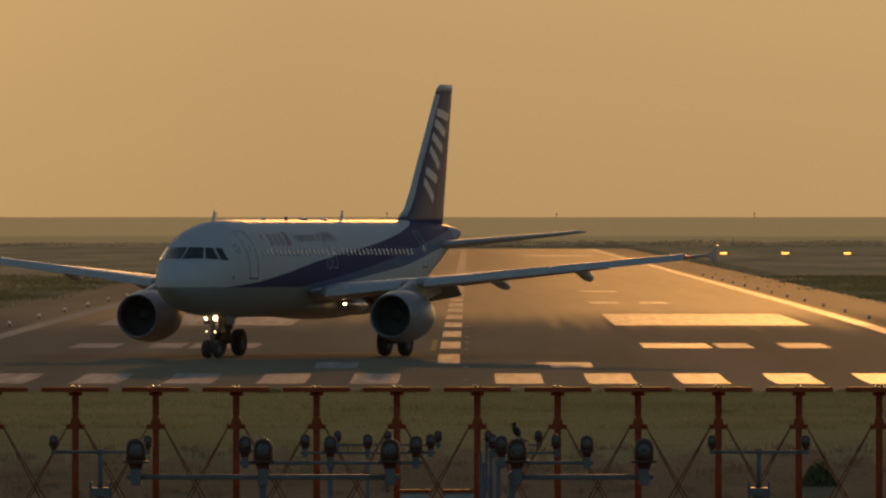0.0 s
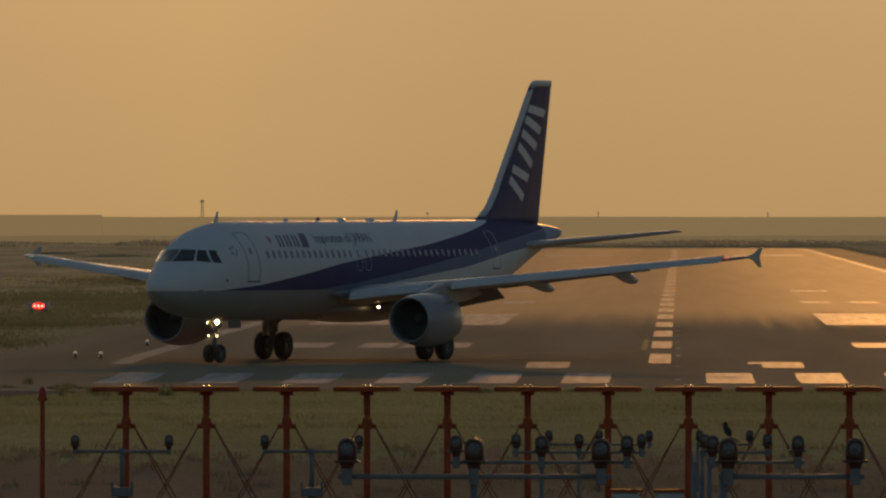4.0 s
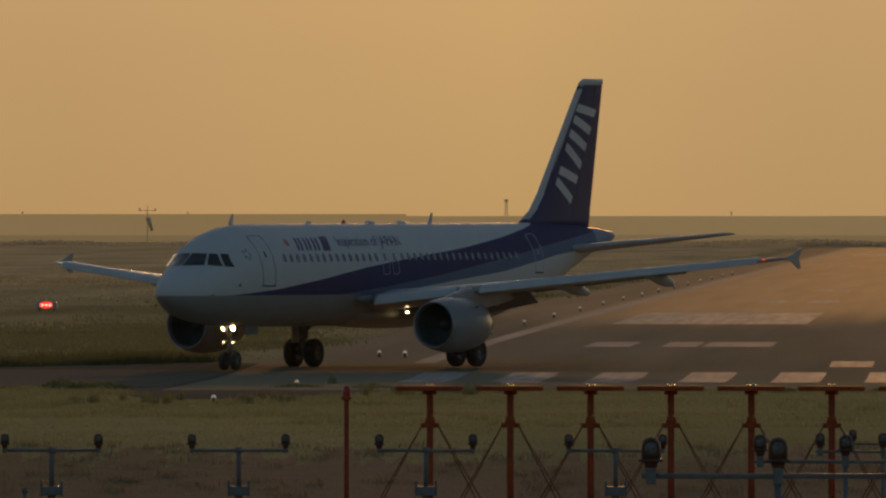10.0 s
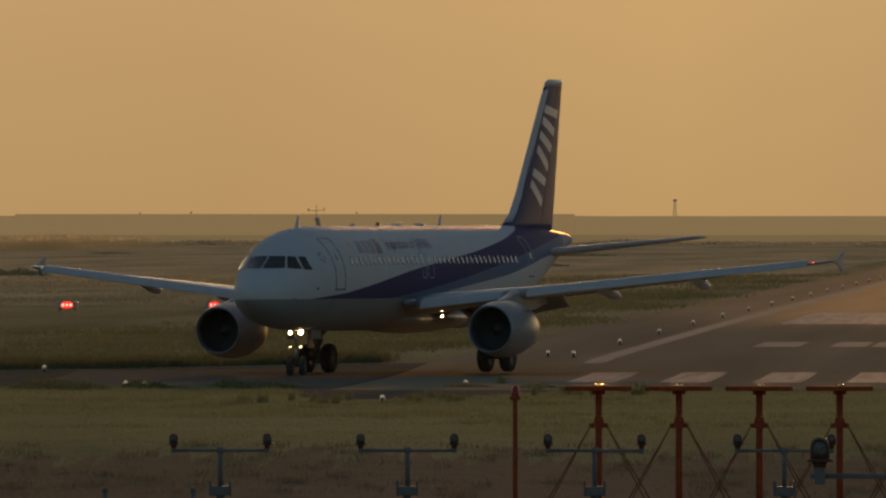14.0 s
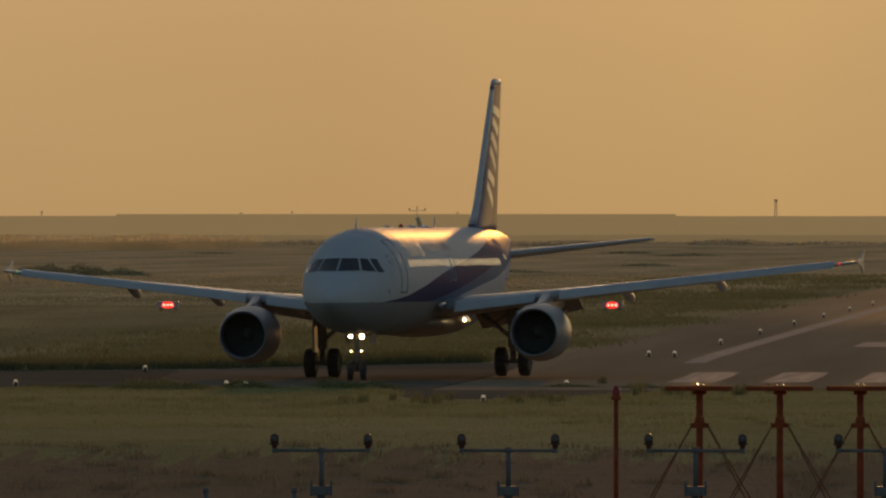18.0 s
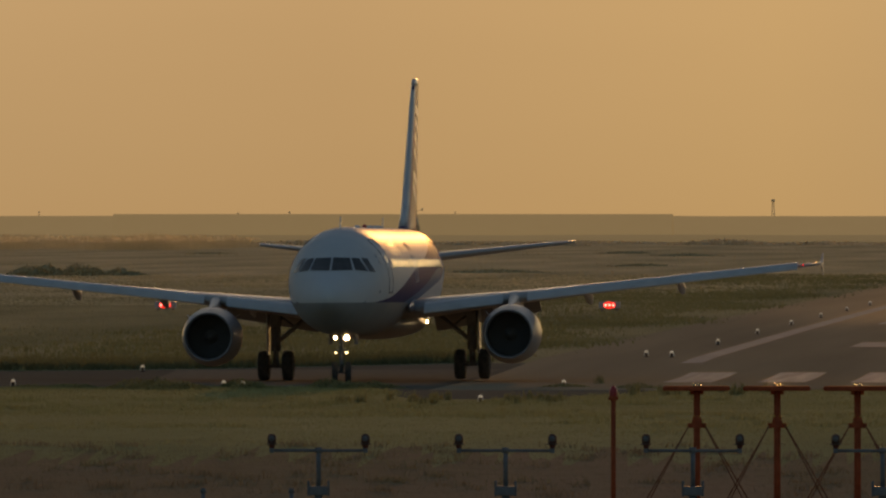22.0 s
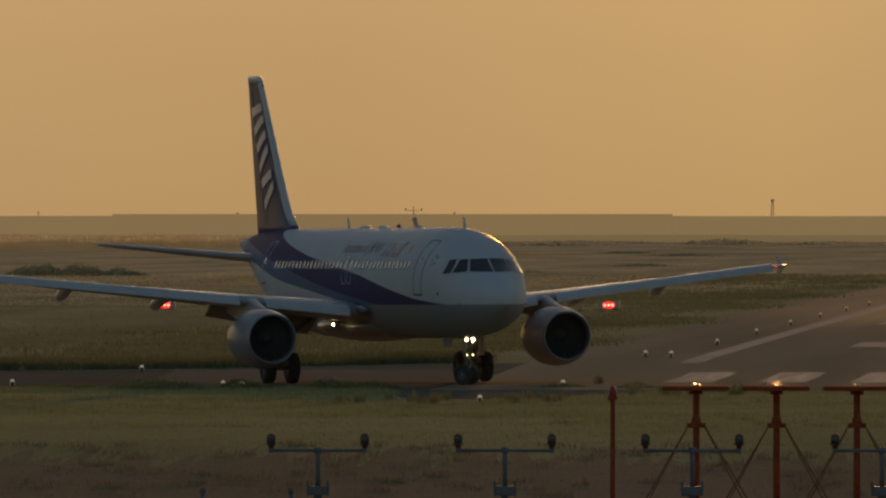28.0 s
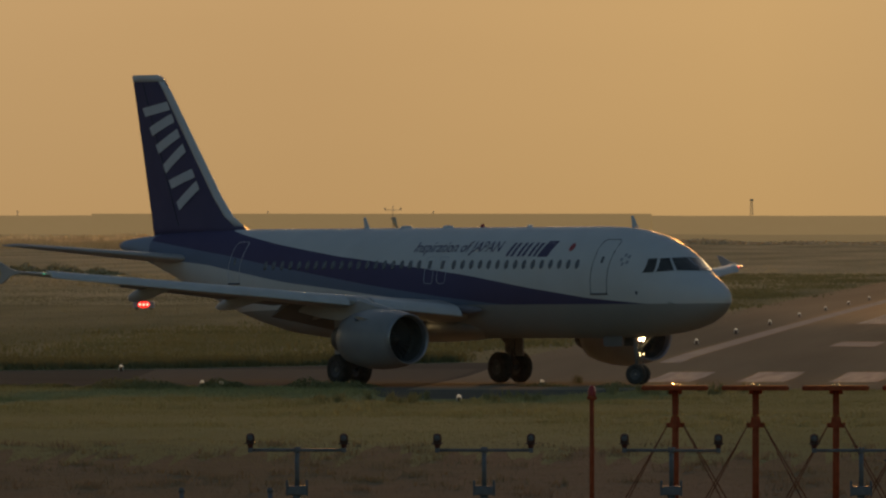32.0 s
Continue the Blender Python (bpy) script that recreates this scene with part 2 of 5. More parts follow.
def sky_haze():
    """A glowing evening haze: a little brighter upwards and towards the sun."""
    m = bpy.data.materials.new("evening_haze_glow")
    m.use_nodes = True
    n, l = m.node_tree.nodes, m.node_tree.links
    n.remove(n["Principled BSDF"])
    em = n.new("ShaderNodeEmission")
    tc = n.new("ShaderNodeTexCoord")
    sp = n.new("ShaderNodeSeparateXYZ")
    l.new(tc.outputs["Object"], sp.inputs[0])

    def ramp(axis, lo, hi, stops):
        mr = n.new("ShaderNodeMapRange")
        mr.inputs["From Min"].default_value, mr.inputs["From Max"].default_value = lo, hi
        rp = n.new("ShaderNodeValToRGB")
        while len(rp.color_ramp.elements) < len(stops):
            rp.color_ramp.elements.new(0.5)
        for el, (q, c) in zip(rp.color_ramp.elements, stops):
            el.position, el.color = q, (*c, 1)
        l.new(sp.outputs[axis], mr.inputs[0])
        l.new(mr.outputs[0], rp.inputs[0])
        return rp.outputs[0]

    up = ramp("Z", 6.0, 90.0, SKY_UP)
    across = ramp("X", -420.0, 170.0, SKY_ACROSS)
    tn = n.new("ShaderNodeTexNoise")
    tn.inputs["Scale"].default_value, tn.inputs["Detail"].default_value = 0.012, 4
    mp = n.new("ShaderNodeMapping")
    mp.inputs["Scale"].default_value = (0.35, 1, 1.6)
    l.new(tc.outputs["Object"], mp.inputs["Vector"])
    l.new(mp.outputs[0], tn.inputs["Vector"])
    mr = n.new("ShaderNodeMapRange")
    mr.inputs["To Min"].default_value, mr.inputs["To Max"].default_value = 0.965, 1.035
    l.new(tn.outputs["Fac"], mr.inputs[0])
    mx = n.new("ShaderNodeMix")
    mx.data_type, mx.blend_type = "RGBA", "MULTIPLY"
    mx.inputs["Factor"].default_value = 1.0
    l.new(up, mx.inputs["A"])
    l.new(across, mx.inputs["B"])
    l.new(mx.outputs["Result"], em.inputs["Color"])
    l.new(mr.outputs[0], em.inputs["Strength"])
    l.new(em.outputs[0], n["Material Output"].inputs["Surface"])
    return m


SKY_UP = [(0.0, (0.511, 0.374, 0.217)), (0.25, (0.529, 0.392, 0.232)), (1.0, (0.594, 0.443, 0.269))]
SKY_ACROSS = [(0.0, (0.97, 0.985, 1.04)), (0.22, (0.97, 0.97, 1.0)), (0.46, (1.06, 1.065, 1.05)), (0.62, (0.97, 0.985, 1.02)), (1.0, (1.01, 1.02, 1.04))]
M_SKYHAZE = sky_haze()


def livery_paint():
    """White crown, dark blue wedge rising aft, light blue band under it, grey belly; in metres of the fuselage."""
    m = bpy.data.materials.new("fuselage_livery_paint")
    m.use_nodes = True
    nt = m.node_tree
    n, l = nt.nodes, nt.links
    b = n["Principled BSDF"]
    b.inputs["Roughness"].default_value, b.inputs["Specular IOR Level"].default_value = 0.45, 0.001
    tc = n.new("ShaderNodeTexCoord")
    sp = n.new("ShaderNodeSeparateXYZ")
    l.new(tc.outputs["Object"], sp.inputs[0])

    def edge(points):
        """The height of a line over the length, minus z, as a sharp 0..1 step: 1 below the line."""
        mr = n.new("ShaderNodeFloatCurve")
        ms = n.new("ShaderNodeMapRange")
        ms.inputs["From Min"].default_value, ms.inputs["From Max"].default_value = -20.0, 18.0
        l.new(sp.outputs["X"], ms.inputs[0])
        l.new(ms.outputs[0], mr.inputs["Value"])
        cv = mr.mapping.curves[0]
        pts = sorted(((x + 20) / 38, z / 8) for x, z in points)
        cv.points[0].location, cv.points[1].location = pts[0], pts[-1]
        for q in pts[1:-1]:
            cv.points.new(*q)
        for q in cv.points:
            q.handle_type = "VECTOR"
        mr.mapping.update()
        mu = n.new("ShaderNodeMath")
        mu.operation = "MULTIPLY"
        mu.inputs[1].default_value = 8
        l.new(mr.outputs[0], mu.inputs[0])
        gt = n.new("ShaderNodeMath")
        gt.operation = "GREATER_THAN"
        l.new(mu.outputs[0], gt.inputs[0])
        l.new(sp.outputs["Z"], gt.inputs[1])
        return gt.outputs[0]

    def mix(fac, a, col):
        mx = n.new("ShaderNodeMix")
        mx.data_type = "RGBA"
        l.new(fac, mx.inputs["Factor"])
        if isinstance(a, tuple):
            mx.inputs["A"].default_value = (*a, 1)
        else:
            l.new(a, mx.inputs["A"])
        mx.inputs["B"].default_value = (*col, 1)
        return mx.outputs["Result"]

    c = mix(edge([(-20, 6.9), (-10.5, 5.64), (-7.2, 5.22), (-3.4, 4.8), (-1.0, 4.6), (2.0, 4.34), (5.0, 4.05), (8.7, 3.58), (12.0, 3.22), (15.6, 2.96), (18, 2.6)]), WHITE, NAVY)
    c = mix(edge([(-20, 5.75), (-10.6, 4.85), (-5.6, 4.25), (-1.0, 3.7), (3.2, 3.27), (7, 2.96), (18, 2.0)]), c, SKYBLUE)
    c = mix(edge([(-20, 5.05), (-11.9, 4.5), (-9.1, 4.17), (-6.6, 3.85), (-3.1, 3.55), (0, 3.27), (3, 2.97), (18, 1.8)]), c, WHITE)
    c = mix(edge([(-20, 2.4), (-9, 2.75), (0, 2.96), (18, 3.0)]), c, BELLY)
    c = mix(edge([(-20, 7.9), (-16.9, 7.9), (-16.6, 0.1), (18, 0.1)]), c, (0.33, 0.39, 0.47))
    t1 = n.new("ShaderNodeTexNoise")
    t1.inputs["Scale"].default_value, t1.inputs["Detail"].default_value = 0.9, 8
    l.new(tc.outputs["Object"], t1.inputs["Vector"])
    mr = n.new("ShaderNodeMapRange")
    mr.inputs["To Min"].default_value, mr.inputs["To Max"].default_value = 0.9, 1.06
    l.new(t1.outputs["Fac"], mr.inputs[0])
    hs = n.new("ShaderNodeHueSaturation")
    l.new(mr.outputs[0], hs.inputs["Value"])
    l.new(c, hs.inputs["Color"])
    l.new(hs.outputs[0], b.inputs["Base Color"])
    # slight waviness of the skin between its frames
    mp = n.new("ShaderNodeMapping")
    mp.inputs["Scale"].default_value = (1.9, 0.5, 0.7)
    l.new(tc.outputs["Object"], mp.inputs["Vector"])
    t2 = n.new("ShaderNodeTexNoise")
    t2.inputs["Scale"].default_value, t2.inputs["Detail"].default_value = 1.0, 2
    l.new(mp.outputs[0], t2.inputs["Vector"])
    bp = n.new("ShaderNodeBump")
    bp.inputs["Strength"].default_value, bp.inputs["Distance"].default_value = 0.4, 0.06
    l.new(t2.outputs["Fac"], bp.inputs["Height"])
    l.new(bp.outputs[0], b.inputs["Normal"])
    return m


M_LIVERY = livery_paint()


# ---- mesh helpers ----
def mesh(name, verts, faces, material, smooth=False, mats=None, idx=None):
    me = bpy.data.meshes.new(name)
    me.from_pydata([tuple(v) for v in verts], [], [tuple(f) for f in faces])
    for m in (mats or [material]):
        me.materials.append(m)
    me.polygons.foreach_set("use_smooth", [smooth] * len(me.polygons))
    if idx is not None:
        me.polygons.foreach_set("material_index", idx)
    me.update()
    return me


def fix(me):
    """Outward normals."""
    bm = bmesh.new()
    bm.from_mesh(me)
    bmesh.ops.recalc_face_normals(bm, faces=bm.faces)
    bm.to_mesh(me)
    bm.free()
    return me


def part(name, me, parent, label="", m=None):
    ob = new(name, me)
    ob.parent = parent
    if m is not None:
        ob.matrix_local = m
    if label:
        ob["label"] = label
    return ob


def thing(name, label, category, m=None, group="", kind=""):
    ob = new(name)
    if m is not None:
        ob.matrix_basis = m
    return tagged(ob, label, category, group, kind)


def merge(chunks):
    v, f = [], []
    for cv, cf in chunks:
        k = len(v)
        v += [tuple(p) for p in cv]
        f += [tuple(i + k for i in q) for q in cf]
    return v, f


def loft(rings, caps=True):
    """A skin over closed rings with the same number of points."""
    n = len(rings[0])
    v = [tuple(p) for r in rings for p in r]
    f = []
    for i in range(len(rings) - 1):
        for j in range(n):
            k = (j + 1) % n
            f.append((i * n + j, i * n + k, (i + 1) * n + k, (i + 1) * n + j))
    if caps:
        f.append(tuple(range(n - 1, -1, -1)))
        f.append(tuple(range((len(rings) - 1) * n, len(rings) * n)))
    return v, f


def lathe(profile, n=32, axis="x", caps=False):
    """(along, radius) turned round an axis."""
    rings = []
    for a, r in profile:
        ring = []
        for j in range(n):
            c, s = math.cos(2 * math.pi * j / n) * r, math.sin(2 * math.pi * j / n) * r
            ring.append((a, c, s) if axis == "x" else (c, a, s) if axis == "y" else (c, s, a))
        rings.append(ring)
    return loft(rings, caps)


def rod(p, q, r, n=10, r2=None):
    p, q = Vector(p), Vector(q)
    d = (q - p).normalized()
    u = d.orthogonal().normalized()
    w = d.cross(u)
    rings = []
    for c, rr in ((p, r), (q, r if r2 is None else r2)):
        rings.append([c + (u * math.cos(2 * math.pi * j / n) + w * math.sin(2 * math.pi * j / n)) * rr for j in range(n)])
    return loft(rings)


def block(x0, x1, y0, y1, z0, z1, b=0.0):
    """A box with chamfered upright and top edges."""
    if b <= 0:
        b = min(x1 - x0, y1 - y0, z1 - z0) * 0.08

    def ring(z, i):
        return [(x0 + i + b, y0 + i, z), (x1 - i - b, y0 + i, z), (x1 - i, y0 + i + b, z), (x1 - i, y1 - i - b, z),
                (x1 - i - b, y1 - i, z), (x0 + i + b, y1 - i, z), (x0 + i, y1 - i - b, z), (x0 + i, y0 + i + b, z)]
    return loft([ring(z0, b), ring(z0 + b, 0), ring(z1 - b, 0), ring(z1, b)])


def moved(vf, dx=0, dy=0, dz=0):
    return [(x + dx, y + dy, z + dz) for x, y, z in vf[0]], vf[1]


# ---- the ground: one sheet along the runway, with a shallow dip at its near end ----
PROFILE = [(-400, -1.6), (415, -1.6), (424, -1.35), (438, -0.8), (452, -0.34), (468, -0.1), (492, 0.0), (603, 0.0), (610, 0.02), (619, 0.075), (627, 0.135), (632, 0.175),
           (641, 0.25), (654, 0.32), (672, 0.345), (720, 0.39), (800, 0.46), (900, 0.51), (1050, 0.53), (4980, 0.53)]
PY, PZ = np.array([p[0] for p in PROFILE], float), np.array([p[1] for p in PROFILE], float)


def zg(y):
    return float(np.interp(y, PY, PZ))


def sheet(name, x0, x1, y0, y1, lift, material, nx=1):
    """A strip that follows the ground's profile."""
    ys = sorted({y0, y1, *[y for y, _ in PROFILE if y0 < y < y1]})
    v, f = [], []
    for y in ys:
        for i in range(nx + 1):
            v.append((x0 + (x1 - x0) * i / nx, y, zg(y) + lift))
    for j in range(len(ys) - 1):
        for i in range(nx):
            a = j * (nx + 1) + i
            f.append((a, a + 1, a + nx + 2, a + nx + 1))
    return mesh(name, v, f, material)


def flat(name, outline, lift, material):
    """A paved area from its left and right edges at stations along the runway: (y, x0, x1)."""
    ys = sorted({o[0] for o in outline} | {y for y, _ in PROFILE if outline[0][0] < y < outline[-1][0]})
    v, f = [], []
    oy = [o[0] for o in outline]
    for y in ys:
        v += [(float(np.interp(y, oy, [o[1] for o in outline])), y, zg(y) + lift), (float(np.interp(y, oy, [o[2] for o in outline])), y, zg(y) + lift)]
    for j in range(len(ys) - 1):
        f.append((2 * j, 2 * j + 1, 2 * j + 3, 2 * j + 2))
    return mesh(name, v, f, material)


CX = -0.85           # the runway's centre line
ground = tagged(new("ground", sheet("ground", -1600, 1600, -400, 4980, 0, M_GROUND, 8)), "dry olive-brown airfield grass ground", "ground", kind="structure")
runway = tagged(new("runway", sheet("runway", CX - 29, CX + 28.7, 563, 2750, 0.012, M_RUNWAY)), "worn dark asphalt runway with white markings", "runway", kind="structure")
pad_centre = tagged(new("pad_centre", flat("pad_centre", [(574, -41.5, CX - 29.4), (590, -42.2, CX - 29.4), (625, -43.2, CX - 29.4)], 0.014, M_LIGHTPAD)), "paler asphalt where the pad joins the runway", "turn pad", kind="structure")
blast_pad = tagged(new("blast_pad", flat("blast_pad", [(535, -28.2, -25.8), (541, -29.6, -24.0), (552, -30.6, -22.4), (563, -31.2, -21.0), (575, -33.0, -29.0)], 0.008, M_PAD)),
                   "dark asphalt corner before the runway end", "pavement", kind="structure")
turn_pad = tagged(new("turn_pad", flat("turn_pad", [(572, CX - 56, CX - 28.9), (580, CX - 92, CX - 28.9), (596, CX - 110, CX - 28.9), (604, CX - 100, CX - 28.9),
                  (612, CX - 66, CX - 28.9), (625, CX - 42, CX - 28.9), (640, CX - 31, CX - 28.9)], 0.010, M_PAD)),
                  "grey asphalt turn pad beside the runway end", "turn pad", kind="structure")


def ragged_bank():
    """The bank's sheet, whose far edge runs out in uneven tongues between the mown grass."""
    r = random.Random(12)
    v, f = [], []
    ys = [404, 415, 424, 431]
    n = 420
    for i in range(n + 1):
        x = -60 + 100 * i / n
        end = 444 + 5 * noise.noise(Vector((x * 0.09, 1.7, 0))) + 5 * noise.noise(Vector((x * 0.6, 4.2, 0))) + r.uniform(-6, 8)
        v += [(x, y, zg(y) + 0.012) for y in ys] + [(x, y, zg(y) + 0.012) for y in (438 + (end - 438) * q for q in (0.0, 0.5, 1.0))]
    k = len(ys) + 3
    for i in range(n):
        f += [(i * k + j, (i + 1) * k + j, (i + 1) * k + j + 1, i * k + j + 1) for j in range(k - 1)]
    return mesh("grass_bank", v, f, M_BANKSOIL)


lawn = tagged(new("lawn", sheet("lawn", -70, 45, 425, 574, 0.004, M_LAWN, 8)), "mown olive grass strip before the runway end", "lawn", kind="structure")
bank = tagged(new("grass_bank", ragged_bank()), "reddish-brown grass bank before the runway end", "bank", kind="structure")


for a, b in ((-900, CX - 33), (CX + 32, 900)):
    tagged(new("field", sheet("field", a, b, 1000, 3310, 0.010, M_FIELD, 6)), "dry grassland beside the runway, its colour paled for haze", "field", kind="structure")


def marking(name, x0, x1, y0, y1, material, lift=0.018):
    return part(name, sheet(name, x0, x1, y0, y1, lift, material), runway)


for k in range(6):
    for side in (-1, 1):
        c = CX + side * (2.78 + 3.55 * k)
        marking("threshold_stripe", c - 0.92, c + 0.92, 588.5, 619, M_PAINT)
for k in range(35):
    marking("centreline_dash", CX - 0.46, CX + 0.46, 641 + 60 * k, 675 + 60 * k, M_PAINT)
for side in (-1, 1):
    def bar(name, a, b, y0, y1, m):
        x0, x1 = sorted((CX + side * a, CX + side * b))
        marking(name, x0, x1, y0, y1, m)
    # left bar in the duller colour: no sun glint on that side
    bar("touchdown_bar", 8.8, 11.9, 703, 727, M_PAINT if side > 0 else M_DULLPAINT)
    bar("touchdown_bar", 12.2, 13.8, 703, 727, M_DULLPAINT)
    bar("touchdown_bar", 15.2, 17.3, 703, 727, M_DULLPAINT)
    bar("aiming_block", 8.7, 19.2, 834, 925, M_PAINT)
    bar("touchdown_bar", 8.9, 10.9, 1030, 1054, M_PAINT)
    bar("touchdown_bar", 12.3, 14.1, 1030, 1054, M_PAINT)
    bar("touchdown_bar", 9.4, 12.2, 1184, 1208, M_PAINT)
    bar("aiming_block", 8.8, 18.8, 2230, 2300, M_PAINT)
    bar("edge_line", 21.75, 22.65, 640, 834, M_DULLPAINT)
    # left line duller too, for lack of the sun's glint
    bar("edge_line", 21.75, 22.65, 834, 2700, M_PAINT if side > 0 else M_DULLPAINT)
marking("designation_bar", CX - 5.45, CX - 3.7, 631, 645, M_PAINT)
marking("designation_bar", CX + 4.2, CX + 5.9, 631, 645, M_PAINT)
marking("designation_bar", CX + 3.65, CX + 4.2, 640, 645, M_PAINT)
for k in range(8):
    x1 = CX - 0.7 - 0.65 * k
    marking("guide_line", x1 - 0.65, x1, 690 - 12 * (k / 8) ** 0.5, 691.5 - 12 * (k / 8) ** 0.5, M_YELLOW, 0.016)
marking("guide_line", CX - 0.88, CX - 0.64, 690, 745, M_YELLOW, 0.016)

# ---- the airliner: x forward of the main wheels, y to its left, z above the ground ----
NOSE = 17.95
ST = np.array([  # aft of the nose: top, bottom, half width
    (0.0, 3.17, 3.13, 0.02), (0.08, 3.37, 2.93, 0.22), (0.3, 3.58, 2.72, 0.44), (0.8, 3.87, 2.43, 0.80), (1.5, 4.19, 2.16, 1.14), (2.1, 4.52, 2.02, 1.38),
    (2.6, 4.86, 1.94, 1.54), (3.1, 5.17, 1.88, 1.66), (4.0, 5.52, 1.80, 1.83), (5.0, 5.73, 1.75, 1.93), (6.0, 5.82, 1.72, 1.97), (7.0, 5.85, 1.71, 1.975),
    (16.0, 5.85, 1.71, 1.975), (24.0, 5.85, 1.72, 1.975), (26.0, 5.85, 1.90, 1.93), (28.0, 5.85, 2.30, 1.77), (30.0, 5.84, 2.85, 1.50), (32.0, 5.81, 3.48, 1.17),
    (34.0, 5.73, 4.15, 0.82), (36.0, 5.58, 4.78, 0.46), (37.2, 5.45, 5.07, 0.22), (37.5, 5.36, 5.16, 0.06)])


def section(s):
    t, b, w = (float(np.interp(s, ST[:, 0], ST[:, i])) for i in (1, 2, 3))
    return (t + b) / 2, (t - b) / 2, w


def skin(s, z, side, off=0.012):
    """A point just off the fuselage's side, at s metres aft and z up."""
    zc, h, w = section(s)
    q = max(-0.999, min(0.999, (z - zc) / h))
    y = w * math.sqrt(1 - q * q)
    nn = Vector((0, y / (w * w), (z - zc) / (h * h))).normalized()
    return Vector((NOSE - s, side * (y + off * nn.y), z + off * nn.z))


def front_skin(y, z, off=0.012):
    """The fuselage's nose point seen from ahead at (y, z)."""
    a, b = 0.05, 8.0
    for _ in range(30):
        s = (a + b) / 2
        zc, h, w = section(s)
        if (y / w) ** 2 + ((z - zc) / h) ** 2 < 1:
            b = s
        else:
            a = s
    zc, h, w = section(b)
    nn = Vector((0.75, y / (w * w), (z - zc) / (h * h))).normalized()
    return Vector((NOSE - b, y, z)) + nn * off


def patch(fn, poly, n=1):
    """A thin pane over the skin: the polygon's quad (four corners) split n x n."""
    (ax, ay), (bx, by), (cx, cy), (dx, dy) = poly
    v, f = [], []
    for j in range(n + 1):
        for i in range(n + 1):
            u, w = i / n, j / n
            x = (ax * (1 - u) + bx * u) * (1 - w) + (dx * (1 - u) + cx * u) * w
            y = (ay * (1 - u) + by * u) * (1 - w) + (dy * (1 - u) + cy * u) * w
            v.append(fn(x, y))
    for j in range(n):
        for i in range(n):
            k = j * (n + 1) + i
            f.append((k, k + 1, k + n + 2, k + n + 1))
    return v, f


def outline(fn, poly, r=0.02):
    """A thin tube round a closed line on the skin."""
    pts = [Vector(fn(x, y)) for x, y in poly]
    return merge([rod(pts[i], pts[(i + 1) % len(pts)], r, 5) for i in range(len(pts))])


def rounded(s0, s1, z0, z1, r, n=5, lean=0.0):
    out = []
    for cx, cz, a in ((s1 - r, z1 - r, 0), (s0 + r, z1 - r, 90), (s0 + r, z0 + r, 180), (s1 - r, z0 + r, 270)):
        for i in range(n + 1):
            g = radians(a + 90 * i / n)
            out.append((cx + r * math.cos(g), cz + r * math.sin(g)))
    dense = []
    for i in range(len(out)):
        (x, y), (u, w) = out[i], out[(i + 1) % len(out)]
        k = max(1, int(math.hypot(u - x, w - y) / 0.3))
        dense += [(x + (u - x) * j / k, y + (w - y) * j / k) for j in range(k)]
    return dense


def airfoil(n=14, thick=0.12):
    """Chord 0..1: upper from tail to nose, then lower back."""
    pts = []
    for i in range(n + 1):
        c = 0.5 * (1 + math.cos(math.pi * i / n))
        t = 5 * thick * (0.2969 * math.sqrt(c) - 0.126 * c - 0.3516 * c * c + 0.2843 * c ** 3 - 0.1036 * c ** 4)
        pts.append((c, t * 1.1))
    for i in range(1, n):
        c = 0.5 * (1 - math.cos(math.pi * i / n))
        t = 5 * thick * (0.2969 * math.sqrt(c) - 0.126 * c - 0.3516 * c * c + 0.2843 * c ** 3 - 0.1036 * c ** 4)
        pts.append((c, -t * 0.9))
    return pts


WST = [(1.2, 4.5, -1.15, 2.60, 0.13), (2.0, 4.5, -1.1, 2.69, 0.13), (2.4, 4.92, -1.1, 2.74, 0.13), (4.0, 4.12, -1.05, 2.92, 0.125), (6.4, 2.95, -1.1, 3.18, 0.12),
       (9.0, 1.65, -1.68, 3.47, 0.115), (12.0, 0.2, -2.35, 3.78, 0.11), (15.0, -1.28, -3.02, 4.09, 0.105), (16.7, -2.12, -3.5, 4.27, 0.10), (17.0, -2.45, -3.65, 4.30, 0.07)]


def wing_at(y):
    ys = [w[0] for w in WST]
    return [float(np.interp(y, ys, [w[i] for w in WST])) for i in (1, 2, 3, 4)]


def wing_ring(y, side):
    le, te, z, th = wing_at(y)
    ch = le - te
    return [(le - c * ch, side * y, z + t * ch) for c, t in airfoil(14, th)]


def slat(side, ys):
    """A lowered slat: a raked slab ahead of the leading edge with a sharp lower lip."""
    shape = [(-1.0, 0.60), (-0.45, 0.56), (0.05, 0.36), (0.4, 0.02), (0.6, -0.36), (0.6, -0.46), (0.5, -0.5), (0.15, -0.22), (-0.5, 0.2)]
    rings = []
    for y in ys:
        le, te, z, th = wing_at(y)
        s = 0.225 + 0.03 * (le - te)
        rings.append([(le + a * s, side * y, z + b * s) for a, b in shape])
    return loft(rings)


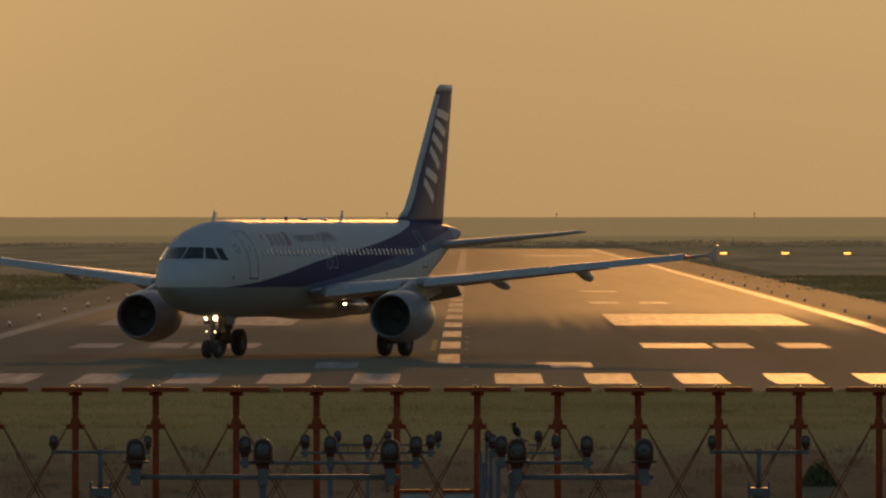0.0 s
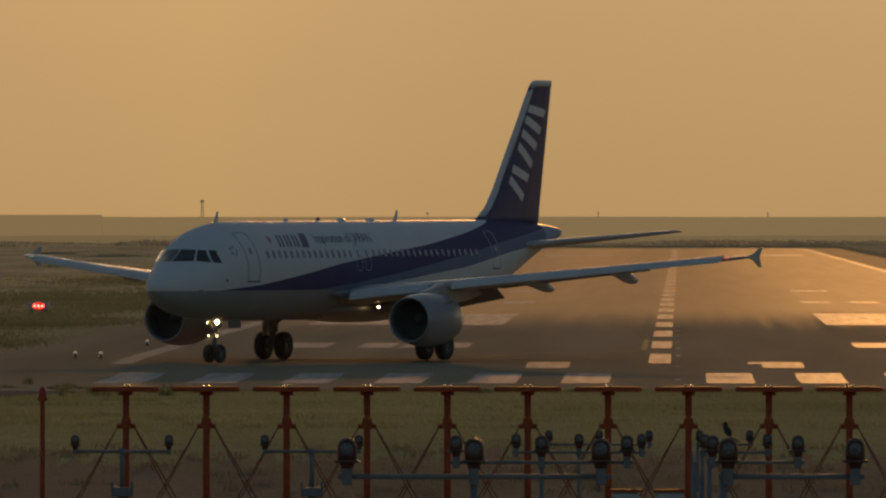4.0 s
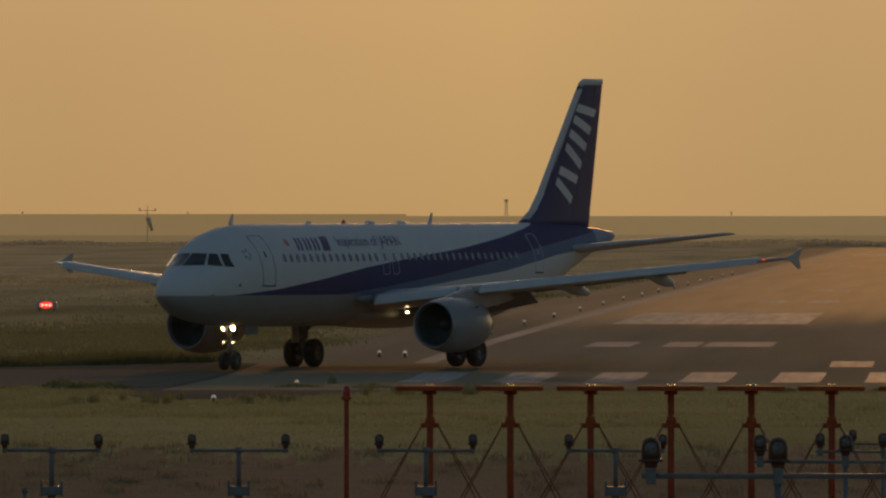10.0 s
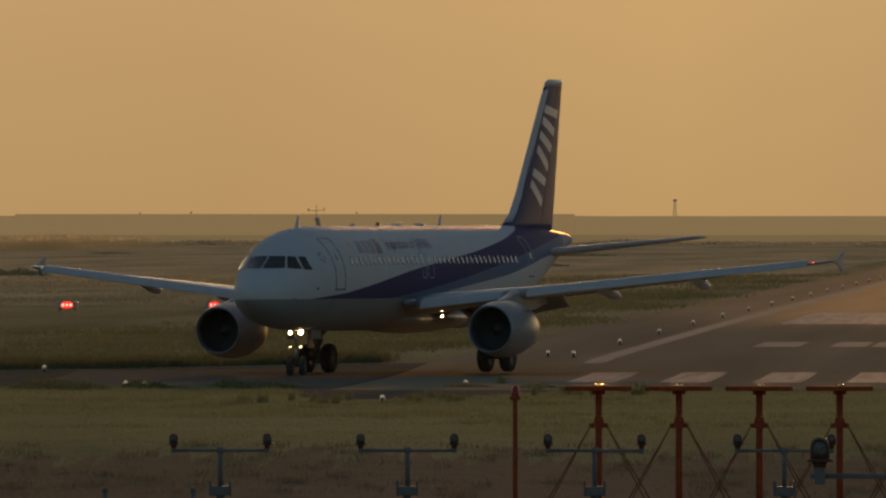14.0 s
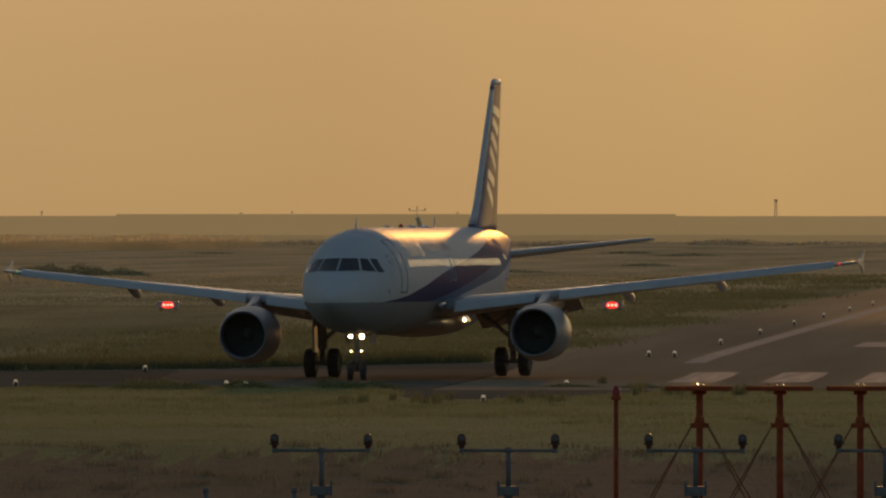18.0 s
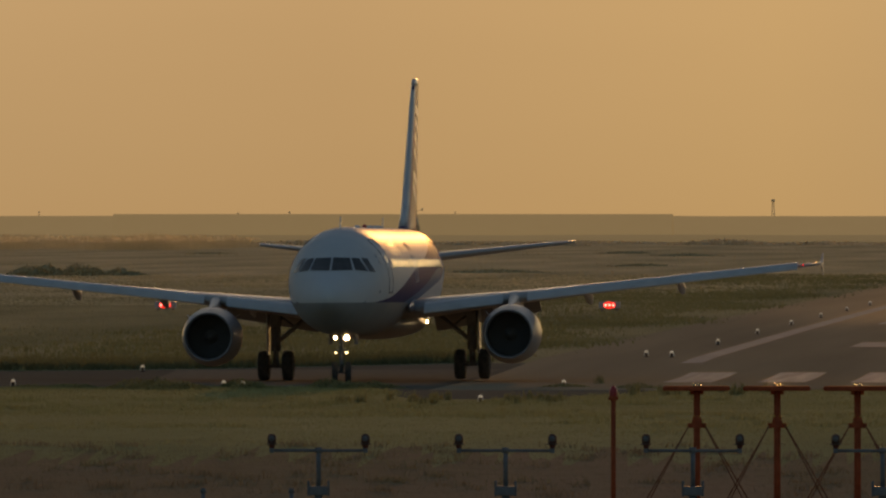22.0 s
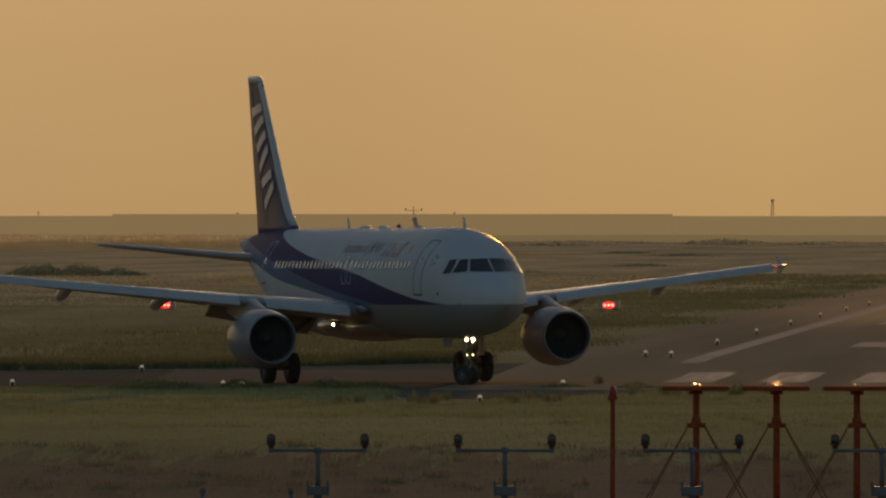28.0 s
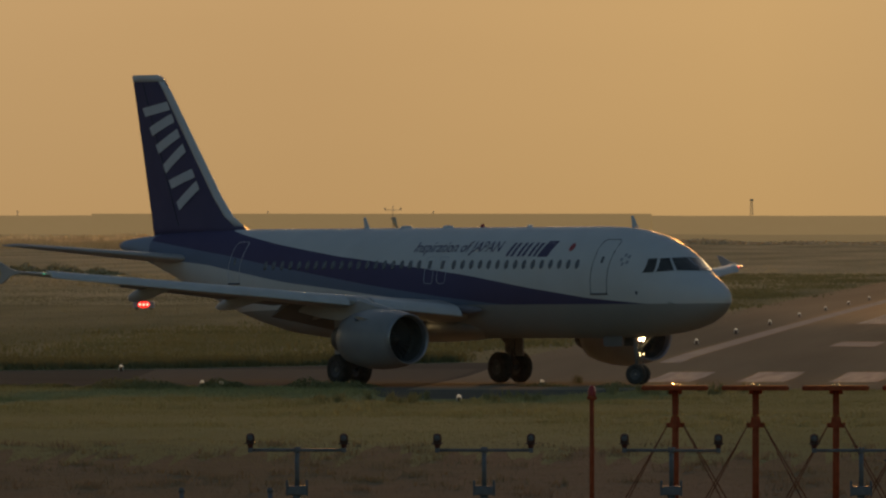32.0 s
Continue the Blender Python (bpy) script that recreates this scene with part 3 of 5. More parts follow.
def flap(side, ys, angle, back, part_chord):
    """The trailing part of the wing, slid back and turned down about its front edge."""
    rings = []
    ca, sa = math.cos(radians(angle)), math.sin(radians(angle))
    for y in ys:
        le, te, z, th = wing_at(y)
        ch = le - te
        c = part_chord * ch
        hx, hz = le - 0.77 * ch - back, z - 0.012 * ch
        ring = []
        for a, b in ((0.0, 0.06), (0.25, 0.085), (0.6, 0.05), (1.0, 0.004), (1.0, -0.004), (0.6, -0.02), (0.25, -0.035), (0.02, -0.03)):
            x, q = -a * c, b * c * 1.6
            ring.append((hx + x * ca, side * y, hz + q * ca + x * sa))
        rings.append(ring)
    return loft(rings)


def tail_surface(stations, upright, thick=0.10):
    rings = []
    for d, le, te, h in stations:
        ch = le - te
        if upright:
            rings.append([(le - c * ch, t * ch, h) for c, t in airfoil(12, thick)])
        else:
            rings.append([(le - c * ch, d, h + t * ch) for c, t in airfoil(12, thick)])
    return loft(rings)


def text_on(words, s0, z0, height, side, shear, width):
    """Words laid over the fuselage's side, reading forward to aft or aft to forward as the side needs."""
    cu = bpy.data.curves.new("words", "FONT")
    cu.body, cu.size, cu.shear, cu.resolution_u = words, height, shear, 3
    ob = new("words", cu)
    dg = bpy.context.evaluated_depsgraph_get()
    me = bpy.data.meshes.new_from_object(ob.evaluated_get(dg))
    bpy.data.objects.remove(ob)
    spans = sorted((min(me.vertices[k].co.x for k in p.vertices), max(me.vertices[k].co.x for k in p.vertices)) for p in me.polygons)
    gaps, far_x = [], spans[0][1]
    for a, b in spans:
        if a > far_x:
            gaps.append((a - far_x, (a + far_x) / 2))
        far_x = max(far_x, b)
    cuts = sorted(g[1] for g in sorted(gaps)[-words.count(" "):])
    w = max(v.co.x for v in me.vertices)
    centre = {p.index: p.center.x for p in me.polygons}
    for v in me.vertices:
        s = s0 + (v.co.x if side > 0 else w - v.co.x) * width / w
        v.co = skin(s, z0 + v.co.y, side, 0.015)
    out = []
    for n in range(len(cuts) + 1):
        lo, hi = ([-1e9] + cuts)[n], (cuts + [1e9])[n]
        faces = [tuple(p.vertices) for p in me.polygons if lo < centre[p.index] < hi]
        used = {k: j for j, k in enumerate(sorted({k for f in faces for k in f}))}
        out.append(mesh("slogan_word", [me.vertices[k].co[:] for k in sorted(used)], [tuple(used[k] for k in f) for f in faces], M_NAVY))
    return out


airliner = thing("airliner", "white twin-engine jet airliner with dark blue tail, taxiing on asphalt", "airplane")

rings = []
ss = sorted(set(list(np.concatenate([np.linspace(0, 0.3, 5), np.linspace(0.3, 7, 34), np.linspace(7, 24, 18), np.linspace(24, 37.5, 32)]))))
for s in ss:
    zc, h, w = section(s)
    rings.append([(NOSE - s, w * math.cos(2 * math.pi * j / 56), zc + h * math.sin(2 * math.pi * j / 56)) for j in range(56)])
body = part("fuselage", fix(mesh("fuselage", *loft(rings), M_LIVERY, True)), airliner, "white fuselage with a rising dark blue stripe and grey belly")

# belly fairing
rings = []
for i in range(25):
    u = i / 24
    k = math.sin(math.pi * min(1, max(0, u))) ** 0.45 if 0 < u < 1 else 0.02
    x = 5.5 - 10.4 * u
    rings.append([(x, 1.99 * k * math.cos(2 * math.pi * j / 32), 2.16 + (0.60 * k) * math.sin(2 * math.pi * j / 32)) for j in range(32)])
part("belly_fairing", fix(mesh("belly_fairing", *loft(rings), mat("belly_grey_paint", BELLY, 0.35, vary=0.12, scale=1.0), True)), airliner, "grey belly fairing under the wing root")

# cockpit panes, seen from ahead, and their dark frame
for side in (-1, 1):
    for poly in ([(0.035, 4.19), (0.795, 4.205), (0.63, 4.665), (0.035, 4.68)], [(0.875, 4.205), (1.30, 4.16), (0.955, 4.645), (0.69, 4.665)], [(1.36, 4.145), (1.545, 4.13), (1.235, 4.635), (1.02, 4.66)]):
        me = mesh("cockpit_window", *patch(lambda y, z: front_skin(side * y, z, 0.02), poly, 4), M_GLASS, True)
        part("cockpit_window", fix(me), airliner, "dark cockpit window pane")

# cabin windows: one shared oval
oval = mesh("cabin_window", [(0.115 * math.cos(2 * math.pi * j / 12), 0.165 * math.sin(2 * math.pi * j / 12), 0.0) for j in range(12)] +
            [(0.135 * math.cos(2 * math.pi * j / 12), 0.19 * math.sin(2 * math.pi * j / 12), -0.02) for j in range(12)],
            [tuple(range(12))] + [(j, j + 12, (j + 1) % 12 + 12, (j + 1) % 12) for j in range(12)], M_CABIN)
for side in (-1, 1):
    for k in range(37):
        s = 6.55 + 0.533 * k
        if 14.25 < s < 15.9:
            continue
        p = skin(s, 4.47, side, 0.012)
        part("cabin_window", oval, airliner, "", Matrix.Translation(p) @ pose(0, 0, 0, 90 * side if side > 0 else 90, 0, 180 if side > 0 else 0) @ pose(0, 0, 0, -20, 0, 0))

# doors
for side in (-1, 1):
    def on(s, z):
        return skin(s, z, side, 0.004)
    for name, s0, s1, z0, z1, r, label in (("cabin_door", 4.75, 5.66, 3.36, 5.36, 0.16, "white cabin door with a dark outline"), ("cabin_door", 27.45, 28.25, 3.78, 5.36, 0.16, "aft cabin door with a pale outline"),
                                          ("emergency_exit", 14.42, 14.94, 3.76, 4.78, 0.16, "overwing exit with a white outline"), ("emergency_exit", 15.20, 15.72, 3.76, 4.78, 0.16, "overwing exit with a white outline")):
        door = part(name, mesh(name, *outline(on, rounded(s0, s1, z0, z1, r), 0.014 if name == "cabin_door" else 0.012), M_SEAM if s0 < 10 else M_LOGO, True), airliner, label)
        if name == "cabin_door":
            part("door_window", mesh("door_window", *patch(on, [(s0 + 0.35, 4.5), (s0 + 0.5, 4.5), (s0 + 0.5, 4.74), (s0 + 0.35, 4.74)], 2), M_CABIN), door)
            part("door_sill", mesh("door_sill", *rod(on(s0 - 0.02, z0), on(s1 + 0.02, z0), 0.035, 6), M_SEAM), door)
        else:
            part("exit_window", mesh("exit_window", *patch(on, [(s0 + 0.17, 4.32), (s0 + 0.38, 4.32), (s0 + 0.38, 4.62), (s0 + 0.17, 4.62)], 2), M_CABIN), door)
    # airline mark as plain slanted bars, and the slogan
    base, q = (7.85, -0.18) if side > 0 else (9.22, 0.18)
    for k in range(3):
        for d in (0.0, 0.3):
            a = base + 0.68 * k + d
            part("name_mark", mesh("name_mark", *patch(on, [(a, 4.76), (a + 0.17, 4.76), (a + 0.17 - q, 5.26), (a - q, 5.26)], 3), M_NAVY), airliner)
    a = 9.88 if side > 0 else 8.50
    part("name_mark", mesh("name_mark", *patch(on, [(a, 4.74), (a + 0.62, 4.74), (a + 0.62 - q * 1.5, 5.32), (a - q * 1.5, 5.32)], 3), M_NAVY), airliner)
    for word in text_on("Inspiration of JAPAN", 11.25 if side > 0 else 11.5, 4.93, 0.56, side, 0.12, 5.3):
        part("slogan_word", word, airliner, "dark blue slogan lettering")
    part("red_disc", mesh("red_disc", [skin(7.22 + 0.15 * math.cos(2 * math.pi * j / 14), 5.08 + 0.15 * math.sin(2 * math.pi * j / 14), side) for j in range(14)], [tuple(range(14))], M_REDSUN), airliner, "red disc")
    part("sensor_port", mesh("sensor_port", [skin(3.25 + 0.07 * math.cos(2 * math.pi * j / 10), 3.4 + 0.07 * math.sin(2 * math.pi * j / 10), side, 0.008) for j in range(10)], [tuple(range(10))], M_SEAM), airliner, "small dark sensor port")
    for k in range(5):
        g = 2 * math.pi * k / 5
        c, z = 4.05 + 0.17 * math.cos(g), 4.62 + 0.17 * math.sin(g)
        part("star_mark", mesh("star_mark", *patch(on, [(c - 0.06, z - 0.06), (c + 0.06, z - 0.06), (c + 0.06, z + 0.06), (c - 0.06, z + 0.06)]), M_STAR), airliner)

# wings
M_SLAT = mat("slat_pale_grey", (0.64, 0.63, 0.61), 0.4, vary=0.1, scale=1.5, spec=0.2)
FAN_BLADE = mesh("fan_blade", [(5.14, -0.06, 0.27), (5.24, 0.06, 0.27), (5.28, 0.10, 0.83), (5.12, -0.10, 0.83), (5.16, -0.06, 0.27), (5.26, 0.06, 0.27), (5.30, 0.10, 0.83), (5.14, -0.10, 0.83)],
                 [(3, 2, 1, 0), (4, 5, 6, 7), (0, 1, 5, 4), (2, 3, 7, 6), (1, 2, 6, 5), (3, 0, 4, 7)], M_FAN)
for side in (1, -1):
    which = "port" if side > 0 else "starboard"
    wing = part("wing", fix(mesh("wing", *loft([wing_ring(y, side) for y in (1.2, 2.0, 2.4, 3, 4, 5.2, 6.4, 7.7, 9, 10.5, 12, 13.5, 15, 16.1, 16.7, 17.0)]), M_GREY, True)), airliner, "long grey swept wing")
    for y0, y1 in ((2.42, 5.3), (6.2, 16.2)):
        part("slat", fix(mesh("slat", *slat(side, np.linspace(y0, y1, 10)), M_SLAT)), wing, "pale grey lowered leading-edge slat")
    for y0, y1, pc, dn in ((2.3, 6.35, 0.33, 24), (6.4, 12.6, 0.25, 8)):
        part("flap", fix(mesh("flap", *flap(side, np.linspace(y0, y1, 8), dn, 0.05, pc), M_FLAP)), wing, "lowered grey trailing-edge flap")
    for y, ln in ((4.7, 3.6), (8.2, 3.2), (11.7, 2.7)):
        le, te, z, th = wing_at(y)
        prof = [(te - 0.95 + ln * u, (0.20 if y < 8 else 0.18) * math.sin(math.pi * u ** 0.75) ** 0.8 + 0.004) for u in np.linspace(0.0, 1.0, 14)]
        v, f = lathe(prof, 14, "x", True)
        v = [(x, yy * 0.8 + side * y, zz * 1.35 + z - 0.14 + 0.15 * min(0.0, x - te - 1.1)) for x, yy, zz in v]
        part("flap_track_fairing", fix(mesh("flap_track_fairing", v, f, M_GREY, True)), wing, "canoe-shaped flap track fairing")
    # rounded fairing where the leading edge meets the fuselage
    prof = [(5.7 - 3.2 * u, 0.02 + 0.17 * math.sin(math.pi * u ** 0.8) ** 0.8) for u in np.linspace(0.0, 1.0, 16)]
    v, f = lathe(prof, 18, "x", True)
    part("root_fairing", fix(mesh("root_fairing", [(x, yy * 0.6 + side * 1.90, zz * 0.9 + 2.78) for x, yy, zz in v], f, M_ROOT, True)), wing, "rounded dark grey wing root fairing")
    # wingtip fence
    le, te, z, th = wing_at(16.95)
    up = [(-2.4, 0.02), (-3.3, 0.17), (-3.87, 0.40), (-4.08, 0.42), (-3.77, 0.0), (-3.97, -0.42), (-3.77, -0.41), (-3.25, -0.13)]
    v = [(x, side * 17.0, 4.30 + h) for x, h in up] + [(x, side * 17.06, 4.30 + h) for x, h in up]
    n = len(up)
    part("wingtip_fence", fix(mesh("wingtip_fence", v, [tuple(range(n)), tuple(range(2 * n - 1, n - 1, -1))] + [(j, (j + 1) % n, (j + 1) % n + n, j + n) for j in range(n)], M_GREY)), wing, "arrow-shaped wingtip fence")
    v, f = lathe([(-0.1, 0.005), (-0.05, 0.04), (0.05, 0.045), (0.12, 0.025), (0.15, 0.004)], 10, "x", True)
    part("position_light", mesh("position_light", [(x - 2.08, y + side * 16.4, z + 4.25) for x, y, z in v], f, M_REDLAMP if side > 0 else M_GREENLAMP, True), wing, "red glowing position light" if side > 0 else "green glowing position light")
    v, f = lathe([(-0.06, 0.004), (-0.03, 0.03), (0.0, 0.042), (0.05, 0.046), (0.06, 0.004)], 14, "x", True)
    part("landing_light", mesh("landing_light", [(x + 2.1, y + side * 2.27, z + 2.23) for x, y, z in v], f, None, True, [M_STEEL, M_LAMP], [1 if i >= 42 else 0 for i in range(len(f))]), wing, "bright glowing wing-root light")
    part("runway_light", mesh("runway_light", [(x * 0.5 + 1.6, y * 0.4 + side * 1.83, z * 0.4 + 2.05) for x, y, z in v], f, None, True, [M_STEEL, M_LAMP2], [1 if i >= 42 else 0 for i in range(len(f))]), wing, "small glowing turn-off light")
    # engine
    eng = part("engine", fix(mesh("engine", *lathe([(6.02, 0.965), (5.75, 1.035), (5.3, 1.10), (4.7, 1.135), (4.0, 1.10), (3.4, 1.0), (2.92, 0.89), (2.90, 0.84), (3.4, 0.86)], 44), M_NACELLE, True)), airliner, "pale jet engine nacelle", pose(0, side * 5.73, 1.74))
    part("inlet_lip", fix(mesh("inlet_lip", *lathe([(6.03, 0.968), (6.14, 0.95), (6.22, 0.92), (6.22, 0.885), (6.12, 0.85), (5.95, 0.83)], 44), M_CHROME, True)), eng, "polished metal inlet lip")
    part("inlet_duct", fix(mesh("inlet_duct", *lathe([(5.96, 0.835), (5.5, 0.845), (5.1, 0.865), (5.08, 0.01)], 36), M_DARK, True)), eng, "dark inlet duct")
    part("spinner", fix(mesh("spinner", *lathe([(5.62, 0.005), (5.5, 0.11), (5.3, 0.22), (5.14, 0.29)], 20), M_DARK, True)), eng)
    for k in range(24):
        part("fan_blade", FAN_BLADE, eng, "", pose(0, 0, 0, 15 * k, 0, 0))
    part("exhaust_nozzle", fix(mesh("exhaust_nozzle", *lathe([(3.4, 0.66), (2.9, 0.61), (2.3, 0.51), (2.05, 0.47), (2.04, 0.43), (2.5, 0.45)], 30), M_SOOT, True)), eng, "dark metal core nozzle")
    part("exhaust_plug", fix(mesh("exhaust_plug", *lathe([(2.6, 0.30), (2.1, 0.26), (1.7, 0.12), (1.5, 0.01)], 20), M_SOOT, True)), eng)
    py = []
    for x, w, z0, z1 in ((5.6, 0.03, 1.02, 1.06), (5.0, 0.10, 0.95, 1.17), (4.3, 0.15, 0.9, 1.30), (3.5, 0.17, 0.85, 1.50), (2.2, 0.17, 0.66, 1.45), (0.9, 0.12, 0.80, 1.34), (-0.5, 0.03, 1.0, 1.2)):
        py.append([(x, -w, z0), (x, w, z0), (x, w, z1 - w * 0.5), (x, w * 0.4, z1), (x, -w * 0.4, z1), (x, -w, z1 - w * 0.5)])
    part("pylon", fix(mesh("pylon", *loft(py), M_GREY)), eng, "grey engine pylon")
    part("cowl_vent", mesh("cowl_vent", *patch(lambda a, x: (x, 1.14 * math.cos(a), 1.14 * math.sin(a)), [(0.62, 4.15), (0.74, 4.0), (0.74, 4.25), (0.62, 4.4)] if side > 0 else [(2.40, 4.0), (2.52, 4.15), (2.52, 4.4), (2.40, 4.25)], 2), M_SEAM), eng, "small dark cowl vent")
    for g in (40, 140):
        c, s_ = math.cos(radians(g)), math.sin(radians(g))
        part("strake", mesh("strake", [(5.0, c * 1.10, s_ * 1.10), (4.2, c * 1.11, s_ * 1.11), (4.2, c * 1.34, s_ * 1.34), (4.45, c * 1.32, s_ * 1.32), (4.4, c * 1.11 + 0.02, s_ * 1.11)], [(0, 1, 2, 3), (0, 3, 4), (1, 2, 4)], M_WHITE), eng)
    # tailplane
    tp = part("tailplane", fix(mesh("tailplane", *tail_surface([(side * 0.5, -13.3, -17.2, 4.70), (side * 1.2, -13.75, -17.25, 4.75), (side * 6.0, -17.1, -18.6, 5.27), (side * 6.25, -17.5, -18.72, 5.30)], False), M_GREY, True)), airliner, "grey tailplane")
    # main landing gear
    gear = part("main_gear", fix(mesh("main_gear", *merge([rod((0, 0, 1.15), (0, 0, 2.75), 0.19, 14), rod((0, 0, 0.5), (0, 0, 1.3), 0.12, 12), rod((0, -0.62, 0.585), (0, 0.62, 0.585), 0.085, 12),
              rod((-0.05, 0, 1.45), (-0.05, -side * 1.35, 2.55), 0.085, 8), rod((-0.05, -side * 0.75, 2.06), (-0.1, -side * 0.2, 2.45), 0.045, 8), rod((0.1, 0, 0.75), (0.32, 0, 1.05), 0.04, 8), rod((0.32, 0, 1.05), (0.1, 0, 1.4), 0.04, 8)]), M_STEEL, True)), airliner, "steel main landing gear leg", pose(0, side * 3.79, 0))
    part("gear_door", fix(mesh("gear_door", *moved(block(-0.5, 0.45, -0.03, 0.03, 1.0, 2.7), 0, side * 0.28, 0), M_GREY)), gear, "grey gear leg door")
    part("gear_fairing", fix(mesh("gear_fairing", *loft([[(-0.62, -0.2, 2.7), (0.6, -0.2, 2.7), (0.6, 0.2, 2.7), (-0.62, 0.2, 2.7)], [(-0.3, -0.17, 2.05), (0.28, -0.17, 2.05), (0.28, 0.17, 2.05), (-0.3, 0.17, 2.05)]]), M_STEEL)), gear, "dark tapered housing at the top of the leg")
tyre_v, tyre_f = lathe([(-0.21, 0.30), (-0.215, 0.44), (-0.19, 0.535), (-0.12, 0.578), (0, 0.585), (0.12, 0.578), (0.19, 0.535), (0.215, 0.44), (0.21, 0.30)], 32, "y")
hub_v, hub_f = lathe([(-0.10, 0.01), (-0.13, 0.12), (-0.17, 0.20), (-0.15, 0.27), (-0.21, 0.305), (0.21, 0.305), (0.15, 0.27), (0.17, 0.20), (0.13, 0.12), (0.10, 0.01)], 16, "y")


def wheel_mesh(k, w):
    v, f = merge([(tyre_v, tyre_f), (hub_v, hub_f)])
    idx = [0] * len(tyre_f) + [1] * len(hub_f)
    return mesh("wheel", [(x * k, y * w, z * k) for x, y, z in v], f, None, True, [M_TYRE, M_HUB], idx)


main_wheel, nose_wheel = wheel_mesh(1.0, 1.0), wheel_mesh(0.66, 0.52)
WHEELS = []
for g in [o for o in airliner.children if o.name.startswith("main_gear")]:
    for dy in (-0.465, 0.465):
        WHEELS.append((part("wheel", main_wheel, g, "black tyre on a metal hub", pose(0, dy, 0.585)), (0, dy, 0.585)))
NOSE_AT = (12.62, 0, 0)
nose_gear = part("nose_gear", fix(mesh("nose_gear", *merge([rod((0, 0, 0.35), (-0.12, 0, 2.1), 0.085, 12), rod((0, -0.33, 0.386), (0, 0.33, 0.386), 0.05, 10), rod((-0.05, 0, 1.2), (0.75, 0, 1.95), 0.05, 8),
                 rod((0.08, 0, 0.55), (0.22, 0, 0.8), 0.03, 8), rod((0.22, 0, 0.8), (0.06, 0, 1.05), 0.03, 8), rod((0.02, -0.3, 1.67), (0.02, 0.3, 1.67), 0.03, 8), rod((0.02, -0.3, 1.2), (0.02, 0.3, 1.2), 0.025, 8)]), M_STEEL, True)),
                 airliner, "steel nose landing gear leg", pose(*NOSE_AT))
NOSEWHEELS = []
for dy in (-0.25, 0.25):
    NOSEWHEELS.append((part("wheel", nose_wheel, nose_gear, "black tyre on a metal hub", pose(0, dy, 0.386)), (0, dy, 0.386)))
for dy, z, r, m in ((0.215, 1.68, 0.085, M_LAMP), (-0.215, 1.68, 0.06, M_LAMP), (0.20, 1.12, 0.036, M_LAMP2), (-0.20, 1.12, 0.03, M_LAMP2), (0.06, 1.92, 0.02, M_LAMP2)):
    v, f = lathe([(0.12, 0.004), (0.13, r * 0.7), (0.11, r), (0.02, r * 1.05), (-0.06, r * 0.5), (-0.07, 0.004)], 16, "x")
    k = len(f)
    part("taxi_light", mesh("taxi_light", [(x + 0.03, y + dy, zz + z) for x, y, zz in v], f, None, True, [m, M_STEEL], [0 if i < 32 else 1 for i in range(k)]), nose_gear, "bright glowing taxi light")
for dy in (-1, 1):
    part("nose_gear_door", fix(mesh("nose_gear_door", *moved(block(11.2, 12.3, -0.02, 0.02, 1.42, 1.84), 0, dy * 0.48, 0), mat("door_grey", (0.20, 0.195, 0.19), 0.5, vary=0.1, scale=2))), airliner, "small open nose gear door")

# fin
FIN = [(0, -10.6, -17.35, 5.60), (0, -11.6, -17.45, 5.95), (0, -12.3, -17.5, 6.35), (0, -12.95, -17.65, 7.0), (0, -14.68, -18.12, 9.2), (0, -16.45, -18.62, 11.45), (0, -16.7, -18.68, 11.68), (0, -17.0, -18.66, 11.78)]
fin = part("fin", fix(mesh("fin", *tail_surface(FIN, True, 0.09), M_NAVY, True)), airliner, "dark blue tail fin with pale slanted marks")


def fin_at(h):
    hs = [q[3] for q in FIN]
    return float(np.interp(h, hs, [q[1] for q in FIN])), float(np.interp(h, hs, [q[2] for q in FIN]))


def fin_skin(x, h, side, off=0.012):
    le, te = fin_at(h)
    c = min(0.999, max(0.0005, (le - x) / (le - te)))
    t = 5 * 0.09 * (0.2969 * math.sqrt(c) - 0.126 * c - 0.3516 * c * c + 0.2843 * c ** 3 - 0.1036 * c ** 4) * (le - te)
    return Vector((x, side * (t * 1.02 + off), h))


rings = []
for h in np.linspace(5.97, 11.6, 16):
    le, te = fin_at(h)
    w = 0.34
    ring = [fin_skin(le - w * (1 - u), h, 1, 0.008) for u in (0, 0.3, 0.6, 0.85, 0.97)] + [Vector((le + 0.015, 0, h))] + [fin_skin(le - w * (1 - u), h, -1, 0.008) for u in (0.97, 0.85, 0.6, 0.3, 0)]
    rings.append(ring)
part("fin_leading_edge", fix(mesh("fin_leading_edge", *loft(rings), M_WHITE, True)), fin, "white fin leading edge")
part("fin_cap", fix(mesh("fin_cap", *tail_surface([(0, -16.52, -18.66, 11.54), (0, -16.7, -18.71, 11.69), (0, -17.0, -18.69, 11.80)], True, 0.11), M_WHITE, True)), fin, "white fin cap")
